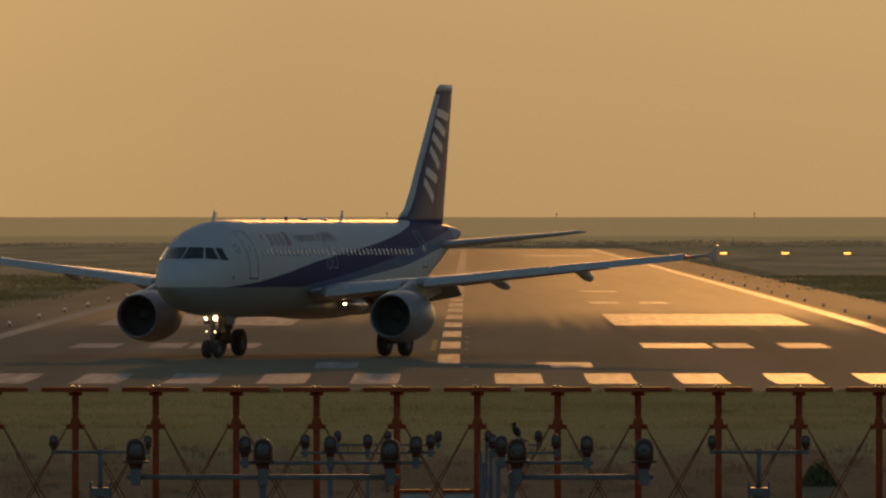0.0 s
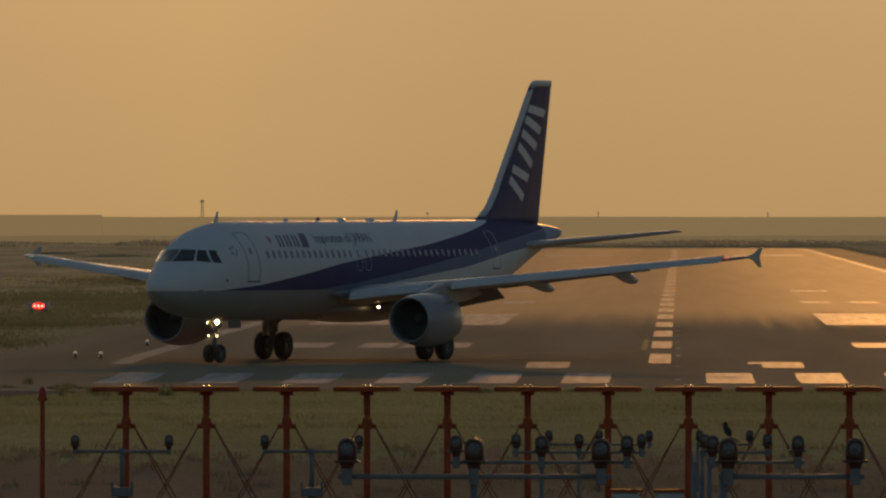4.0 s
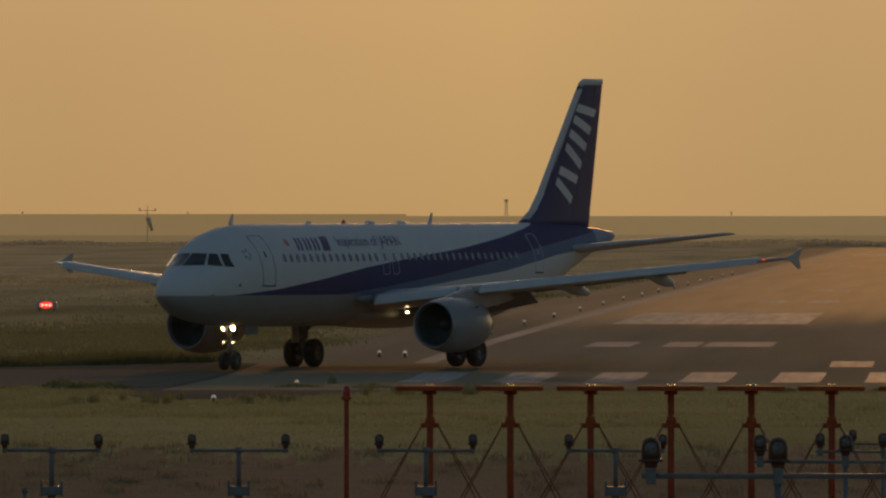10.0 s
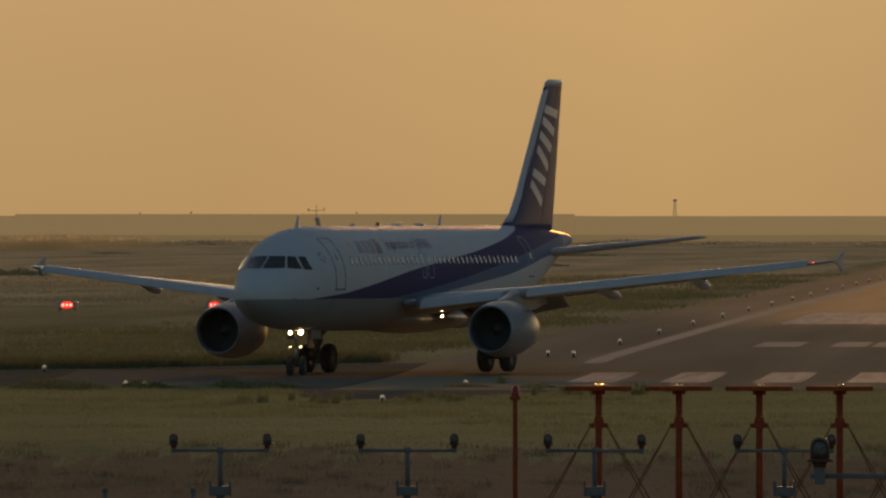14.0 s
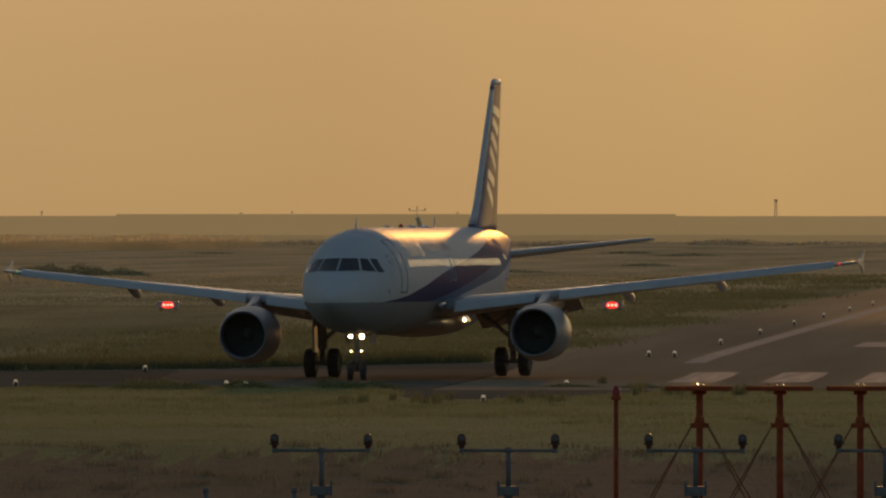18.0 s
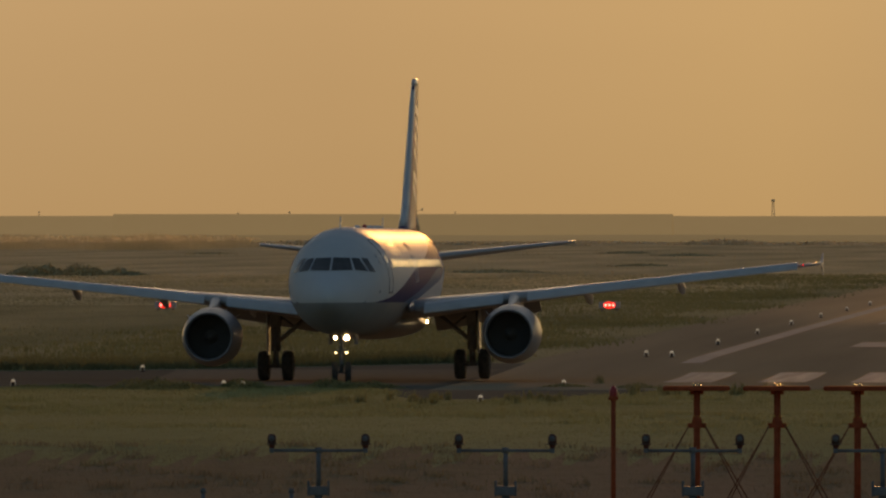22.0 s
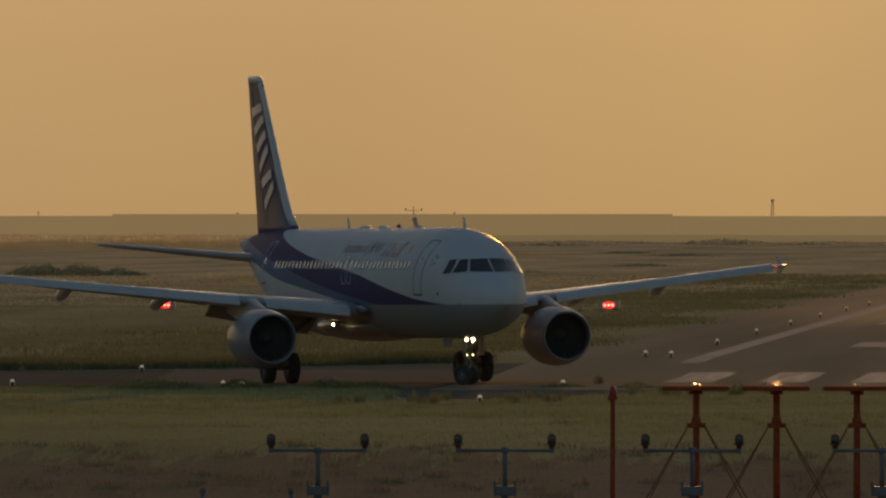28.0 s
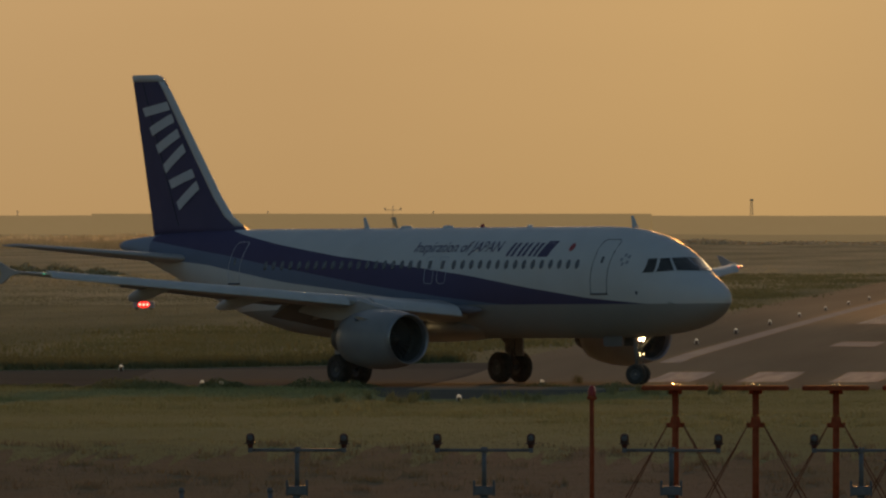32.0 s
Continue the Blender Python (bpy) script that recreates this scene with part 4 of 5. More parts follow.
for side in (-1, 1):
    part("rudder_line", mesh("rudder_line", *rod(fin_skin(-15.55, 6.0, side, 0.005), fin_skin(-17.95, 11.5, side, 0.005), 0.014, 5), M_SEAM), fin)

    def onfin(x, h):
        return fin_skin(x, h, side, 0.02)
    # pale slanted shapes in a row that falls towards the front
    def tilted(u, w):
        return (-17.98 + 0.61 * u + 1.4 * w, 10.52 - 0.95 * u + 0.68 * w)
    for bars in ([((0.0, 0.0), (0.34, 0.0), (0.80, 1.0), (0.46, 1.0)), ((0.78, 0.0), (1.12, 0.0), (1.28, 1.0), (0.94, 1.0))],
                 [((1.5, 0.0), (1.84, 0.0), (1.9, 1.0), (1.56, 1.0)), ((2.3, 0.0), (2.64, 0.0), (2.5, 1.0), (2.16, 1.0))],
                 [((2.92, 0.0), (3.26, 0.0), (3.52, 1.0), (3.18, 1.0)), ((3.8, 0.0), (4.14, 0.0), (4.0, 1.0), (3.66, 1.0))]):
        part("tail_mark", mesh("tail_mark", *merge([patch(onfin, [tilted(a, b) for a, b in q], 6) for q in bars]), M_LOGO), fin, "pale slanted tail mark")

# roof fittings
for x, hgt in ((12.57, 0.40), (-3.76, 0.42)):
    blade = [(x + 0.12, 5.78), (x - 0.22, 5.78), (x - 0.28, 5.82 + hgt), (x - 0.18, 5.84 + hgt)]
    v = [(a, w, b) for w in (-0.018, 0.018) for a, b in blade]
    part("blade_antenna", fix(mesh("blade_antenna", v, [(0, 1, 2, 3), (7, 6, 5, 4)] + [(j, (j + 1) % 4, (j + 1) % 4 + 4, j + 4) for j in range(4)], M_WHITE)), airliner, "white blade antenna on the roof")
for x, r in ((1.2, 0.22), (-1.4, 0.24), (6.2, 0.12)):
    v, f = lathe([(0, r), (0.04, r * 0.97), (0.08, r * 0.7), (0.10, 0.01)], 16, "z")
    part("roof_dome", mesh("roof_dome", [(a + x, b, c + 5.84) for a, b, c in v], f, M_WHITE, True), airliner)
v, f = lathe([(0, 0.09), (0.08, 0.085), (0.13, 0.05), (0.145, 0.005)], 12, "z")
part("beacon", mesh("beacon", [(a + 3.3, b, c + 5.84) for a, b, c in v], f, M_RED, True), airliner, "red roof beacon")
for side in (-1, 1):
    v, f = lathe([(0, 0.05), (0.05, 0.05), (0.06, 0.004)], 8, "x")
    part("pitot_probe", mesh("pitot_probe", *rod(skin(1.9, 3.05, side, 0), skin(1.5, 3.0, side, 0.14), 0.02, 6), M_STEEL), airliner)

# ---- localizer antenna row ----
LY, LS = 400.0, 27500 / 400.0
post0 = thing("localizer_antenna", "orange steel antenna mast with a T-shaped head and two braces", "antenna", group="localizer antenna row")
BASE = -1.6 - 1.906
v, f = [], []
part("mast", fix(mesh("mast", *merge([rod((0, 0, BASE), (0, 0, -0.05), 0.086, 14), rod((0, 0, BASE), (0, 0, BASE + 0.06), 0.24, 12)]), M_ORANGE, True)), post0, "orange mast")
part("gusset", fix(mesh("gusset", *merge([rod((0, 0, -1.02), (0, 0, -0.70), 0.17, 14, 0.095), block(-0.24, 0.24, -0.03, 0.03, -1.02, -0.90)]), M_ORANGE)), post0)
rings = []
for y, w, h in ((-0.5, 0.80, 0.05), (-0.45, 0.87, 0.062), (0.2, 0.84, 0.062), (1.6, 0.45, 0.05), (2.0, 0.30, 0.04)):
    rings.append([(-w, y, -h * 0.3), (-w * 0.96, y, -h), (w * 0.96, y, -h), (w, y, -h * 0.3), (w, y, h * 0.3), (w * 0.96, y, h), (-w * 0.96, y, h), (-w, y, h * 0.3)])
part("antenna_head", fix(mesh("antenna_head", *loft(rings), M_ORANGE)), post0, "flat tapered orange antenna head")
for dx in (-0.07, 0.07):
    part("head_clamp", fix(mesh("head_clamp", *merge([rod((dx, -0.3, 0.06), (dx, -0.05, 0.085), 0.036, 10), rod((dx, -0.2, 0.06), (dx, -0.2, 0.12), 0.024, 8)]), M_BRASS, True)), post0, "bright metal clamp")
for sx in (-1, 1):
    for dy in (-0.12, 0.16):
        part("brace", fix(mesh("brace", *rod((sx * 0.2, dy * 0.4, -0.95), (sx * (1.6 + dy * 0.5), dy * 3, BASE), 0.016, 8), M_BRACE, True)), post0, "thin slanting brace")
    part("bracket", fix(mesh("bracket", *block(sx * 0.12 - 0.05, sx * 0.12 + 0.05, -0.1, 0.1, -0.16, -0.06), M_ORANGE)), post0)
    part("bolt", fix(mesh("bolt", *rod((sx * 0.07, -0.14, -0.72), (sx * 0.07, -0.08, -0.72), 0.022, 8), M_BRASS)), post0, "bright bolt")
for k in range(14):
    m = pose((-981 + 142.25 * k) / LS, LY, 1.906)
    if k == 0:
        post0.matrix_basis = m
    else:
        copy_thing(post0, m)

red_post = thing("obstruction_light_post", "slim red post with a red lamp on top", "light post", pose(-1129 / LS, LY, 0))
part("post", fix(mesh("post", *merge([rod((0, 0, -1.6), (0, 0, 1.62), 0.062, 12), rod((0, 0, -1.6), (0, 0, -1.5), 0.2, 12)]), M_ORANGE, True)), red_post)
part("collar", fix(mesh("collar", *lathe([(1.60, 0.01), (1.60, 0.12), (1.66, 0.13), (1.70, 0.11), (1.72, 0.01)], 16, "z"), M_ORANGE, True)), red_post)
part("lamp_glass", fix(mesh("lamp_glass", *lathe([(1.70, 0.10), (1.80, 0.105), (1.90, 0.085), (1.96, 0.05), (1.98, 0.005)], 16, "z"), M_RED, True)), red_post, "red glass lamp")

for px in (735, 812):
    c = thing("equipment_cabinet", "low white equipment cabinet with an orange rim", "cabinet", pose((px - 830) / LS, LY - 4, -1.6), group="cabinets by the antenna row")
    part("body", fix(mesh("body", *block(-0.36, 0.36, -0.3, 0.3, 0, 0.93), M_BOXWHITE)), c)
    part("rim", fix(mesh("rim", *block(-0.4, 0.4, -0.34, 0.34, 0.93, 1.0), M_ORANGE)), c, "orange rim")

# ---- approach lights ----


def lamp_parts(parent, x, z, k=1.0, turn=0):
    """A round approach lamp that looks back along the approach, on a short stem."""
    m = pose(x, 0, z) @ Matrix.Scale(k, 4)
    jar = lathe([(-0.125, 0.02), (-0.125, 0.112), (0.02, 0.116), (0.075, 0.104), (0.112, 0.07), (0.128, 0.01)], 20, "z")
    bezel = lathe([(-0.06, 0.094), (-0.118, 0.100), (-0.128, 0.094), (-0.120, 0.082), (-0.10, 0.080)], 20, "y")
    lamp = part("lamp", fix(mesh("lamp", *merge([jar, bezel]), M_LAMPBODY, True)), parent, "dark rounded lamp housing")
    lamp.data.transform(m)
    for name, vf, material, label in (
            ("lens", lathe([(-0.105, 0.082), (-0.125, 0.06), (-0.133, 0.005)], 18, "y"), M_LENS, "clear domed lens"),
            ("brim", lathe([(-0.155, 0.03), (-0.16, 0.146), (-0.148, 0.156), (-0.128, 0.135), (-0.122, 0.05)], 20, "z"), M_LAMPBRIM, "flared grey-brown brim"),
            ("neck", rod((0, 0, -0.31), (0, 0, -0.155), 0.045, 12, 0.095), M_LAMPNECK, "dark red tapered neck")):
        piece = part(name, fix(mesh(name, *vf, material, True)), lamp, label)
        piece.data.transform(m)
    return lamp


def barrette(y, z_lamp, z_beam, spacing, groups, k, r):
    """Beams with lamps: groups of lamp indexes; centre lamp is index 0."""
    for g in groups:
        xs = [CX + spacing * i for i in g]
        b = thing("approach_light_bar", "grey steel beam carrying dark round approach lamps", "approach light", pose(0, y, 0), group="approach light bars")
        part("beam", fix(mesh("beam", *merge([rod((min(xs) - 0.1, 0, z_beam), (max(xs) + 0.1, 0, z_beam), r, 10)]), M_GALV, True)), b, "grey cross beam")
        mid = xs[len(xs) // 2] if len(xs) > 2 else min(xs) - 0.05
        part("stand", fix(mesh("stand", *merge([rod((mid, 0, -1.6), (mid, 0, z_beam + 0.06), r * 1.35, 10), rod((mid, 0, -1.6), (mid, 0, -1.5), r * 4, 10)]), M_GALV, True)), b, "grey stand")
        if len(xs) == 2:
            part("stand", fix(mesh("stand", *rod((xs[0] - 0.28, 0.1, -1.6), (xs[0] - 0.28, 0.1, z_beam), r * 1.0, 10), M_GALV, True)), b, "grey stand")
        for x in xs:
            part("bracket", fix(mesh("bracket", *block(x - 0.06 * k, x + 0.06 * k, -0.07, 0.07, z_beam - 0.09, z_beam + 0.09), M_GALV)), b)
            lamp_parts(b, x, z_lamp, k)


barrette(167, 3.87, 3.57, 1.365, [(-2, -1, 0), (1, 2)], 0.92, 0.029)
barrette(249, 2.74, 2.42, 1.37, [(-2, -1, 0), (1, 2)], 0.92, 0.029)
barrette(344, 1.43, 1.13, 1.39, [(-2, -1, 0), (1, 2)], 0.92, 0.029)
barrette(427, 0.36, 0.08, 1.38, [(-2, -1, 0), (1, 2)], 0.92, 0.029)

# the long crossbar: pairs of lamps on T-shaped stands
YB = 336.0
SB = F / YB
pair = thing("approach_light_pair", "pair of dark lamps on a grey T-shaped stand with a box", "approach light", group="crossbar lamp pairs")
part("beam", fix(mesh("beam", *rod((-1.03, 0, 1.27), (1.03, 0, 1.27), 0.035, 10), M_GALV, True)), pair, "grey cross beam")
part("stand", fix(mesh("stand", *merge([rod((0, 0, 0.5), (0, 0, 1.33), 0.052, 10), rod((0, 0, -1.6), (0, 0, 0.3), 0.09, 12), rod((0, 0, 1.22), (0, 0, 1.34), 0.075, 10)]), M_GALV, True)), pair, "grey stand")
part("junction_box", fix(mesh("junction_box", *merge([block(-0.2, 0.2, -0.16, 0.16, 0.3, 0.5), block(-0.24, -0.19, -0.05, 0.05, 0.28, 0.62, 0.01), block(0.19, 0.24, -0.05, 0.05, 0.28, 0.62, 0.01)]), M_GALV)), pair, "grey junction box")
for dx in (-1.015, 1.015):
    part("bracket", fix(mesh("bracket", *block(dx - 0.05, dx + 0.05, -0.05, 0.05, 1.22, 1.32), M_GALV)), pair)
    lamp_parts(pair, dx, 1.53, 0.82)
first = True
for c in (-1652, -1320, -988, -652, 513):
    m = pose(c / SB, YB, 0)
    if first:
        pair.matrix_basis, first = m, False
    else:
        copy_thing(pair, m)
for px in (347, 505):
    s = thing("cable_post", "short dark cable marker post in the grass", "post", pose((px - 2215) / SB, YB + 2, 0), group="cable posts")
    part("shaft", fix(mesh("shaft", *merge([rod((0, 0, -1.6), (0, 0, 0.32), 0.05, 10), rod((0, 0, 0.32), (0, 0, 0.42), 0.075, 10, 0.05)]), M_GALV, True)), s)

# a bird perched on a lamp
bird = thing("perched_bird", "dark bird perched on an approach lamp", "bird", pose(CX + 1.365, 167, 3.99, 0, 0, 200) @ Matrix.Scale(0.62, 4))
v, f = lathe([(-0.10, 0.006), (-0.06, 0.045), (0.0, 0.066), (0.06, 0.055), (0.11, 0.03), (0.13, 0.005)], 14, "x", True)
M_BIRD = mat("dark_feathers", (0.03, 0.028, 0.026), 0.7, vary=0.4, scale=20)
part("body", fix(mesh("body", v, f, M_BIRD, True)), bird, "", pose(0, 0, 0.11, 0, -55, 0))
v, f = lathe([(-0.045, 0.004), (-0.03, 0.035), (0.0, 0.045), (0.03, 0.032), (0.045, 0.004)], 12, "x", True)
part("head", fix(mesh("head", v, f, M_BIRD, True)), bird, "", pose(0.05, 0, 0.235))
part("beak", fix(mesh("beak", *rod((0.085, 0, 0.235), (0.13, 0, 0.225), 0.014, 8, 0.002), M_SEAM)), bird)
part("tail", fix(mesh("tail", *moved(block(-0.20, -0.03, -0.025, 0.025, 0.02, 0.035, 0.004), 0, 0, 0), M_BIRD)), bird, "", pose(0, 0, 0, 0, -25, 0))
for dy in (-0.02, 0.02):
    part("leg", fix(mesh("leg", *rod((0, dy, 0.0), (0, dy, 0.07), 0.006, 6), M_SEAM)), bird)

# ---- runway edge lights and approach indicators ----
edge = thing("runway_edge_light", "small runway edge light with a white hood on dark stem", "runway light", group="runway edge lights")
M_EDGE = mat("edge_light_white", (0.80, 0.74, 0.64), 0.5, vary=0.15, scale=9)
part("stem", fix(mesh("stem", *merge([rod((0, 0, 0), (0, 0, 0.14), 0.04, 10), rod((0, 0, 0), (0, 0, 0.025), 0.11, 12)]), M_LAMPBRIM, True)), edge, "dark stem on a round plate")
part("lamp_body", fix(mesh("lamp_body", *lathe([(0.12, 0.01), (0.125, 0.05), (0.20, 0.055), (0.21, 0.01)], 12, "z"), M_LAMPBRIM, True)), edge, "dark lamp body")
# the hood's faint emission stands in for sun shining through glass
part("hood", fix(mesh("hood", *lathe([(0.19, 0.085), (0.235, 0.09), (0.275, 0.07), (0.30, 0.035), (0.305, 0.005)], 14, "z"), mat("edge_hood_glow", (0.85, 0.80, 0.70), 0.4, vary=0.1, scale=20, emit=(1.0, 0.82, 0.6), power=0.2), True)), edge, "white domed hood with a glow for sunlit glass")
for dx in (-0.08, 0.08):
    part("foot", fix(mesh("foot", *rod((dx * 1.25, 0, 0.04), (dx, 0, 0.2), 0.022, 8), M_EDGE, True)), edge, "white foot")
spots = [(CX + s * 23.65, 657 + 57 * k) for s in (-1, 1) for k in range(16)] + [(-25.7, 660), (-25.4, 574), (-26.1, 526), (-44.3, 620), (-36.9, 568), (-37.8, 571), (-45.9, 575), (CX + 27, 640)]
for i, (x, y) in enumerate(spots):
    m = pose(x, y, zg(y) + (0.012 if y > 575 else 0)) @ Matrix.Scale(0.95, 4)
    if i == 0:
        edge.matrix_basis = m
    else:
        copy_thing(edge, m)

inset = mesh("centreline_light", *lathe([(0, 0.12), (0.02, 0.10), (0.03, 0.01)], 10, "z"), M_EDGE, True)
for k in range(8):
    y = 602 + 32 * k
    part("centreline_light", inset, runway, "", pose(CX + 0.75, y, zg(y) + 0.013))


def indicator(x, y, lit):
    p = thing("glide_path_indicator", "low white box with three red glowing lenses" if lit else "low pale box whose amber glow stands for a sun glint", "runway light", pose(x, y, zg(y)), group="glide path indicators")
    part("housing", fix(mesh("housing", *block(-0.65, 0.65, -0.4, 0.4, 0.16, 0.58, 0.04), M_BOXWHITE if lit else mat("bright_box_metal", (0.8, 0.75, 0.65), 0.25, 0.8))), p)
    for dx in (-0.45, 0.45):
        part("leg", fix(mesh("leg", *rod((dx, 0, 0), (dx, 0, 0.2), 0.05, 8), M_GALV)), p)
    if lit:
        # added plate: the red halo round the lenses, drawn as a glow
        part("lens_halo", fix(mesh("lens_halo", *[(lambda v, f: ([(a * 1.75, b - 0.4, c + 0.37) for a, b, c in v], f))(*lathe([(0.0, 0.21), (-0.02, 0.19), (-0.03, 0.01)], 20, "y"))][0], M_REDLAMP, True)), p, "glowing red plate drawn as the lenses' halo")
        for dx in (-0.23, 0, 0.23):
            part("lens", fix(mesh("lens", *[(lambda v, f: ([(a + dx, b - 0.4, c + 0.37) for a, b, c in v], f))(*lathe([(-0.02, 0.085), (-0.05, 0.075), (-0.07, 0.01)], 16, "y"))][0], M_PAPI, True)), p, "red glowing lens")
    else:
        # amber glow put on the face as a sun glint, not a lamp
        part("lens", fix(mesh("lens", *block(-0.5, 0.5, -0.43, -0.39, 0.26, 0.52, 0.01), M_AMBER)), p, "amber face glowing as a sun glint")
    return p


for k in range(4):
    indicator(-38.9 - 9.0 * k, 942, True)
for k in range(4):
    indicator(36.9 + 9.0 * k, 2255, False)

# ---- vegetation ----
rng = np.random.default_rng(5)


def tufts(name, xs, ys, hs, material, blades=5, spread=0.16, width=0.02, label="", lean=0.35, zs=None):
    """Grass in one mesh: each blade a bent two-piece strip."""
    n = len(xs)
    X, Y, H = np.repeat(xs, blades), np.repeat(ys, blades), np.repeat(hs, blades) * rng.uniform(0.6, 1.15, n * blades)
    Z = np.interp(Y, PY, PZ) + (0 if zs is None else np.repeat(zs, blades))
    N = n * blades
    X = X + rng.normal(0, spread, N)
    Y = Y + rng.normal(0, spread, N)
    a = rng.uniform(0, 2 * np.pi, N)
    ca, sa = np.cos(a), np.sin(a)
    lx, ly = rng.normal(0, lean, N) * H, rng.normal(0, lean, N) * H
    w = width * rng.uniform(0.6, 1.4, N) * (0.6 + 0.4 * H / max(1e-6, H.mean()))
    V = np.empty((N, 5, 3))
    V[:, 0] = np.c_[X - ca * w, Y - sa * w, Z]
    V[:, 1] = np.c_[X + ca * w, Y + sa * w, Z]
    V[:, 2] = np.c_[X + ca * w * .8 + lx * .4, Y + sa * w * .8 + ly * .4, Z + H * .6]
    V[:, 3] = np.c_[X - ca * w * .8 + lx * .4, Y - sa * w * .8 + ly * .4, Z + H * .6]
    V[:, 4] = np.c_[X + lx, Y + ly, Z + H]
    base = (np.arange(N) * 5)[:, None]
    quads = base + np.array([0, 1, 2, 3])
    tris = base + np.array([3, 2, 4])
    me = bpy.data.meshes.new(name)
    me.vertices.add(N * 5)
    me.vertices.foreach_set("co", V.ravel())
    loops = np.concatenate([quads, tris], axis=1).ravel()
    me.loops.add(N * 7)
    me.loops.foreach_set("vertex_index", loops.astype(np.int32))
    me.polygons.add(N * 2)
    start = (np.arange(N) * 7)[:, None] + np.array([0, 4])
    me.polygons.foreach_set("loop_start", start.ravel().astype(np.int32))
    me.materials.append(material)
    me.update(calc_edges=True)
    me.validate()
    return tagged(new(name, me), label, "grass", kind="stuff")


def patchy(x, y, s):
    return np.array([noise.noise(Vector((a * s, b * s, 3.1))) for a, b in zip(x, y)])


def spray(n, ymin, ymax, left, right):
    """Points thrown evenly over the wedge that the lens sweeps."""
    y = rng.uniform(ymin, ymax, n)
    x = rng.uniform(0, 1, n)
    return (left + (right - left) * x) * y, y


def before_pavement(x, y):
    """Only what lies on the near side of the paved edge."""
    edge_y = np.interp(x, [-33, -31, -29.6, -28.2, -25.8, -24.0, -22.4, -21.0], [571, 562, 540, 534, 534, 540, 551, 562])
    return x[y < edge_y], y[y < edge_y]


# mown grass before the runway end
x, y = spray(52000, 434, 571, -0.086, 0.031)
x, y = before_pavement(x, y)
keep = rng.random(len(x)) < np.clip((y - 436) / 34, 0.04, 1)
x, y = x[keep], y[keep]
k = patchy(x, y, 0.09)
tufts("mown_grass", x, y, 0.04 + 0.06 * np.clip(k + 0.2, 0, 1), M_GRASS, 8, 0.4, 0.006, "mown olive grass before the runway end")
x, y = spray(26000, 418, 462, -0.086, 0.031)
keep = rng.random(len(x)) < np.clip((460 - y) / 18, 0, 1)
x, y = x[keep], y[keep]
tufts("bank_grass", x, y, 0.025 + 0.03 * rng.random(len(x)), M_BANK, 8, 0.5, 0.006, "short grass on the bank before the runway")
x, y = spray(5200, 548, 572, -0.086, 0.031)
x, y = before_pavement(x, y)
tufts("verge_grass", x, y, 0.05 + 0.09 * rng.random(len(x)), M_GRASS, 5, 0.15, 0.012, "uneven weedy grass along the paved edge")


# weed clumps scattered through the mown grass
x, y = spray(900, 470, 566, -0.086, 0.031)
k = patchy(x, y, 0.05)
x, y = x[k > 0.05], y[k > 0.05]
x, y = np.repeat(x, 14) + rng.normal(0, 0.3, len(x) * 14), np.repeat(y, 14) + rng.normal(0, 0.5, len(y) * 14)
x, y = before_pavement(x, y)
tufts("weed_clumps", x, y, 0.08 + 0.13 * rng.random(len(x)), M_GRASS, 4, 0.12, 0.012, "taller weed clumps in the mown grass")
x, y = spray(200, 424, 452, -0.086, 0.031)
x, y = np.repeat(x, 14) + rng.normal(0, 0.3, len(x) * 14), np.repeat(y, 14) + rng.normal(0, 0.5, len(y) * 14)
tufts("bank_clumps", x, y, 0.10 + 0.14 * rng.random(len(x)), M_BANK, 4, 0.12, 0.012, "taller dry clumps on the bank")


# single tall stalks by the paved corner
x = np.append(rng.uniform(-31, -17, 30), -24.5)
y = np.append(np.where(x[:-1] < -22, rng.uniform(522, 533, 30), rng.uniform(545, 559, 30)), 585.0)
x, y = np.repeat(x, 9) + rng.normal(0, 0.07, 279), np.repeat(y, 9)
tufts("weed_stalks", x, y, 0.22 + 0.22 * rng.random(279), M_SHOULDER, 4, 0.07, 0.016, "tall thin weed stalks beside the asphalt", 0.2)


def off_pavement(x, y, gap=0.0):
    left = np.interp(y, [600, 612, 625, 645, 660, 5000], [CX - 110.5, CX - 67, CX - 43, CX - 31.5, CX - 29.6, CX - 29.4])
    return np.maximum(left - gap - x, x - (CX + 29.0 + gap))


# rough grass beyond the pad and along the shoulders
x, y = spray(70000, 600, 1500, -0.105, 0.06)
keep = off_pavement(x, y) > 0
x, y = x[keep], y[keep]
k = patchy(x, y, 0.02)
tufts("rough_grass", x, y, 0.05 + 0.08 * np.clip(k + 0.3, 0, 1), M_STRAW, 5, 0.9, 0.03, "rough dry grass beside the runway")
x, y = spray(120000, 600, 1500, -0.105, 0.06)
d = off_pavement(x, y)
wide = 13 + 5 * np.sin(x * 0.21) + 4 * np.sin(y * 0.019) + rng.normal(0, 3.5, len(x))
keep = (d > 2.5 + 2 * np.sin(y * 0.05) + rng.normal(0, 1.2, len(x))) & (d < wide)
x, y = x[keep], y[keep]
tufts("green_verge", x, y, 0.12 + 0.18 * np.clip(patchy(x, y, 0.08) + 0.3, 0, 1), M_SHOULDER, 6, 0.6, 0.04, "taller green grass along the paved edges")
# the taller strip along the far edge of the turn pad
x = rng.uniform(CX - 108, CX - 31, 5200)
y = np.interp(x - CX, [-110, -100, -66, -42, -31], [598, 606, 614, 627, 642]) + 7 * rng.random(len(x)) ** 1.5
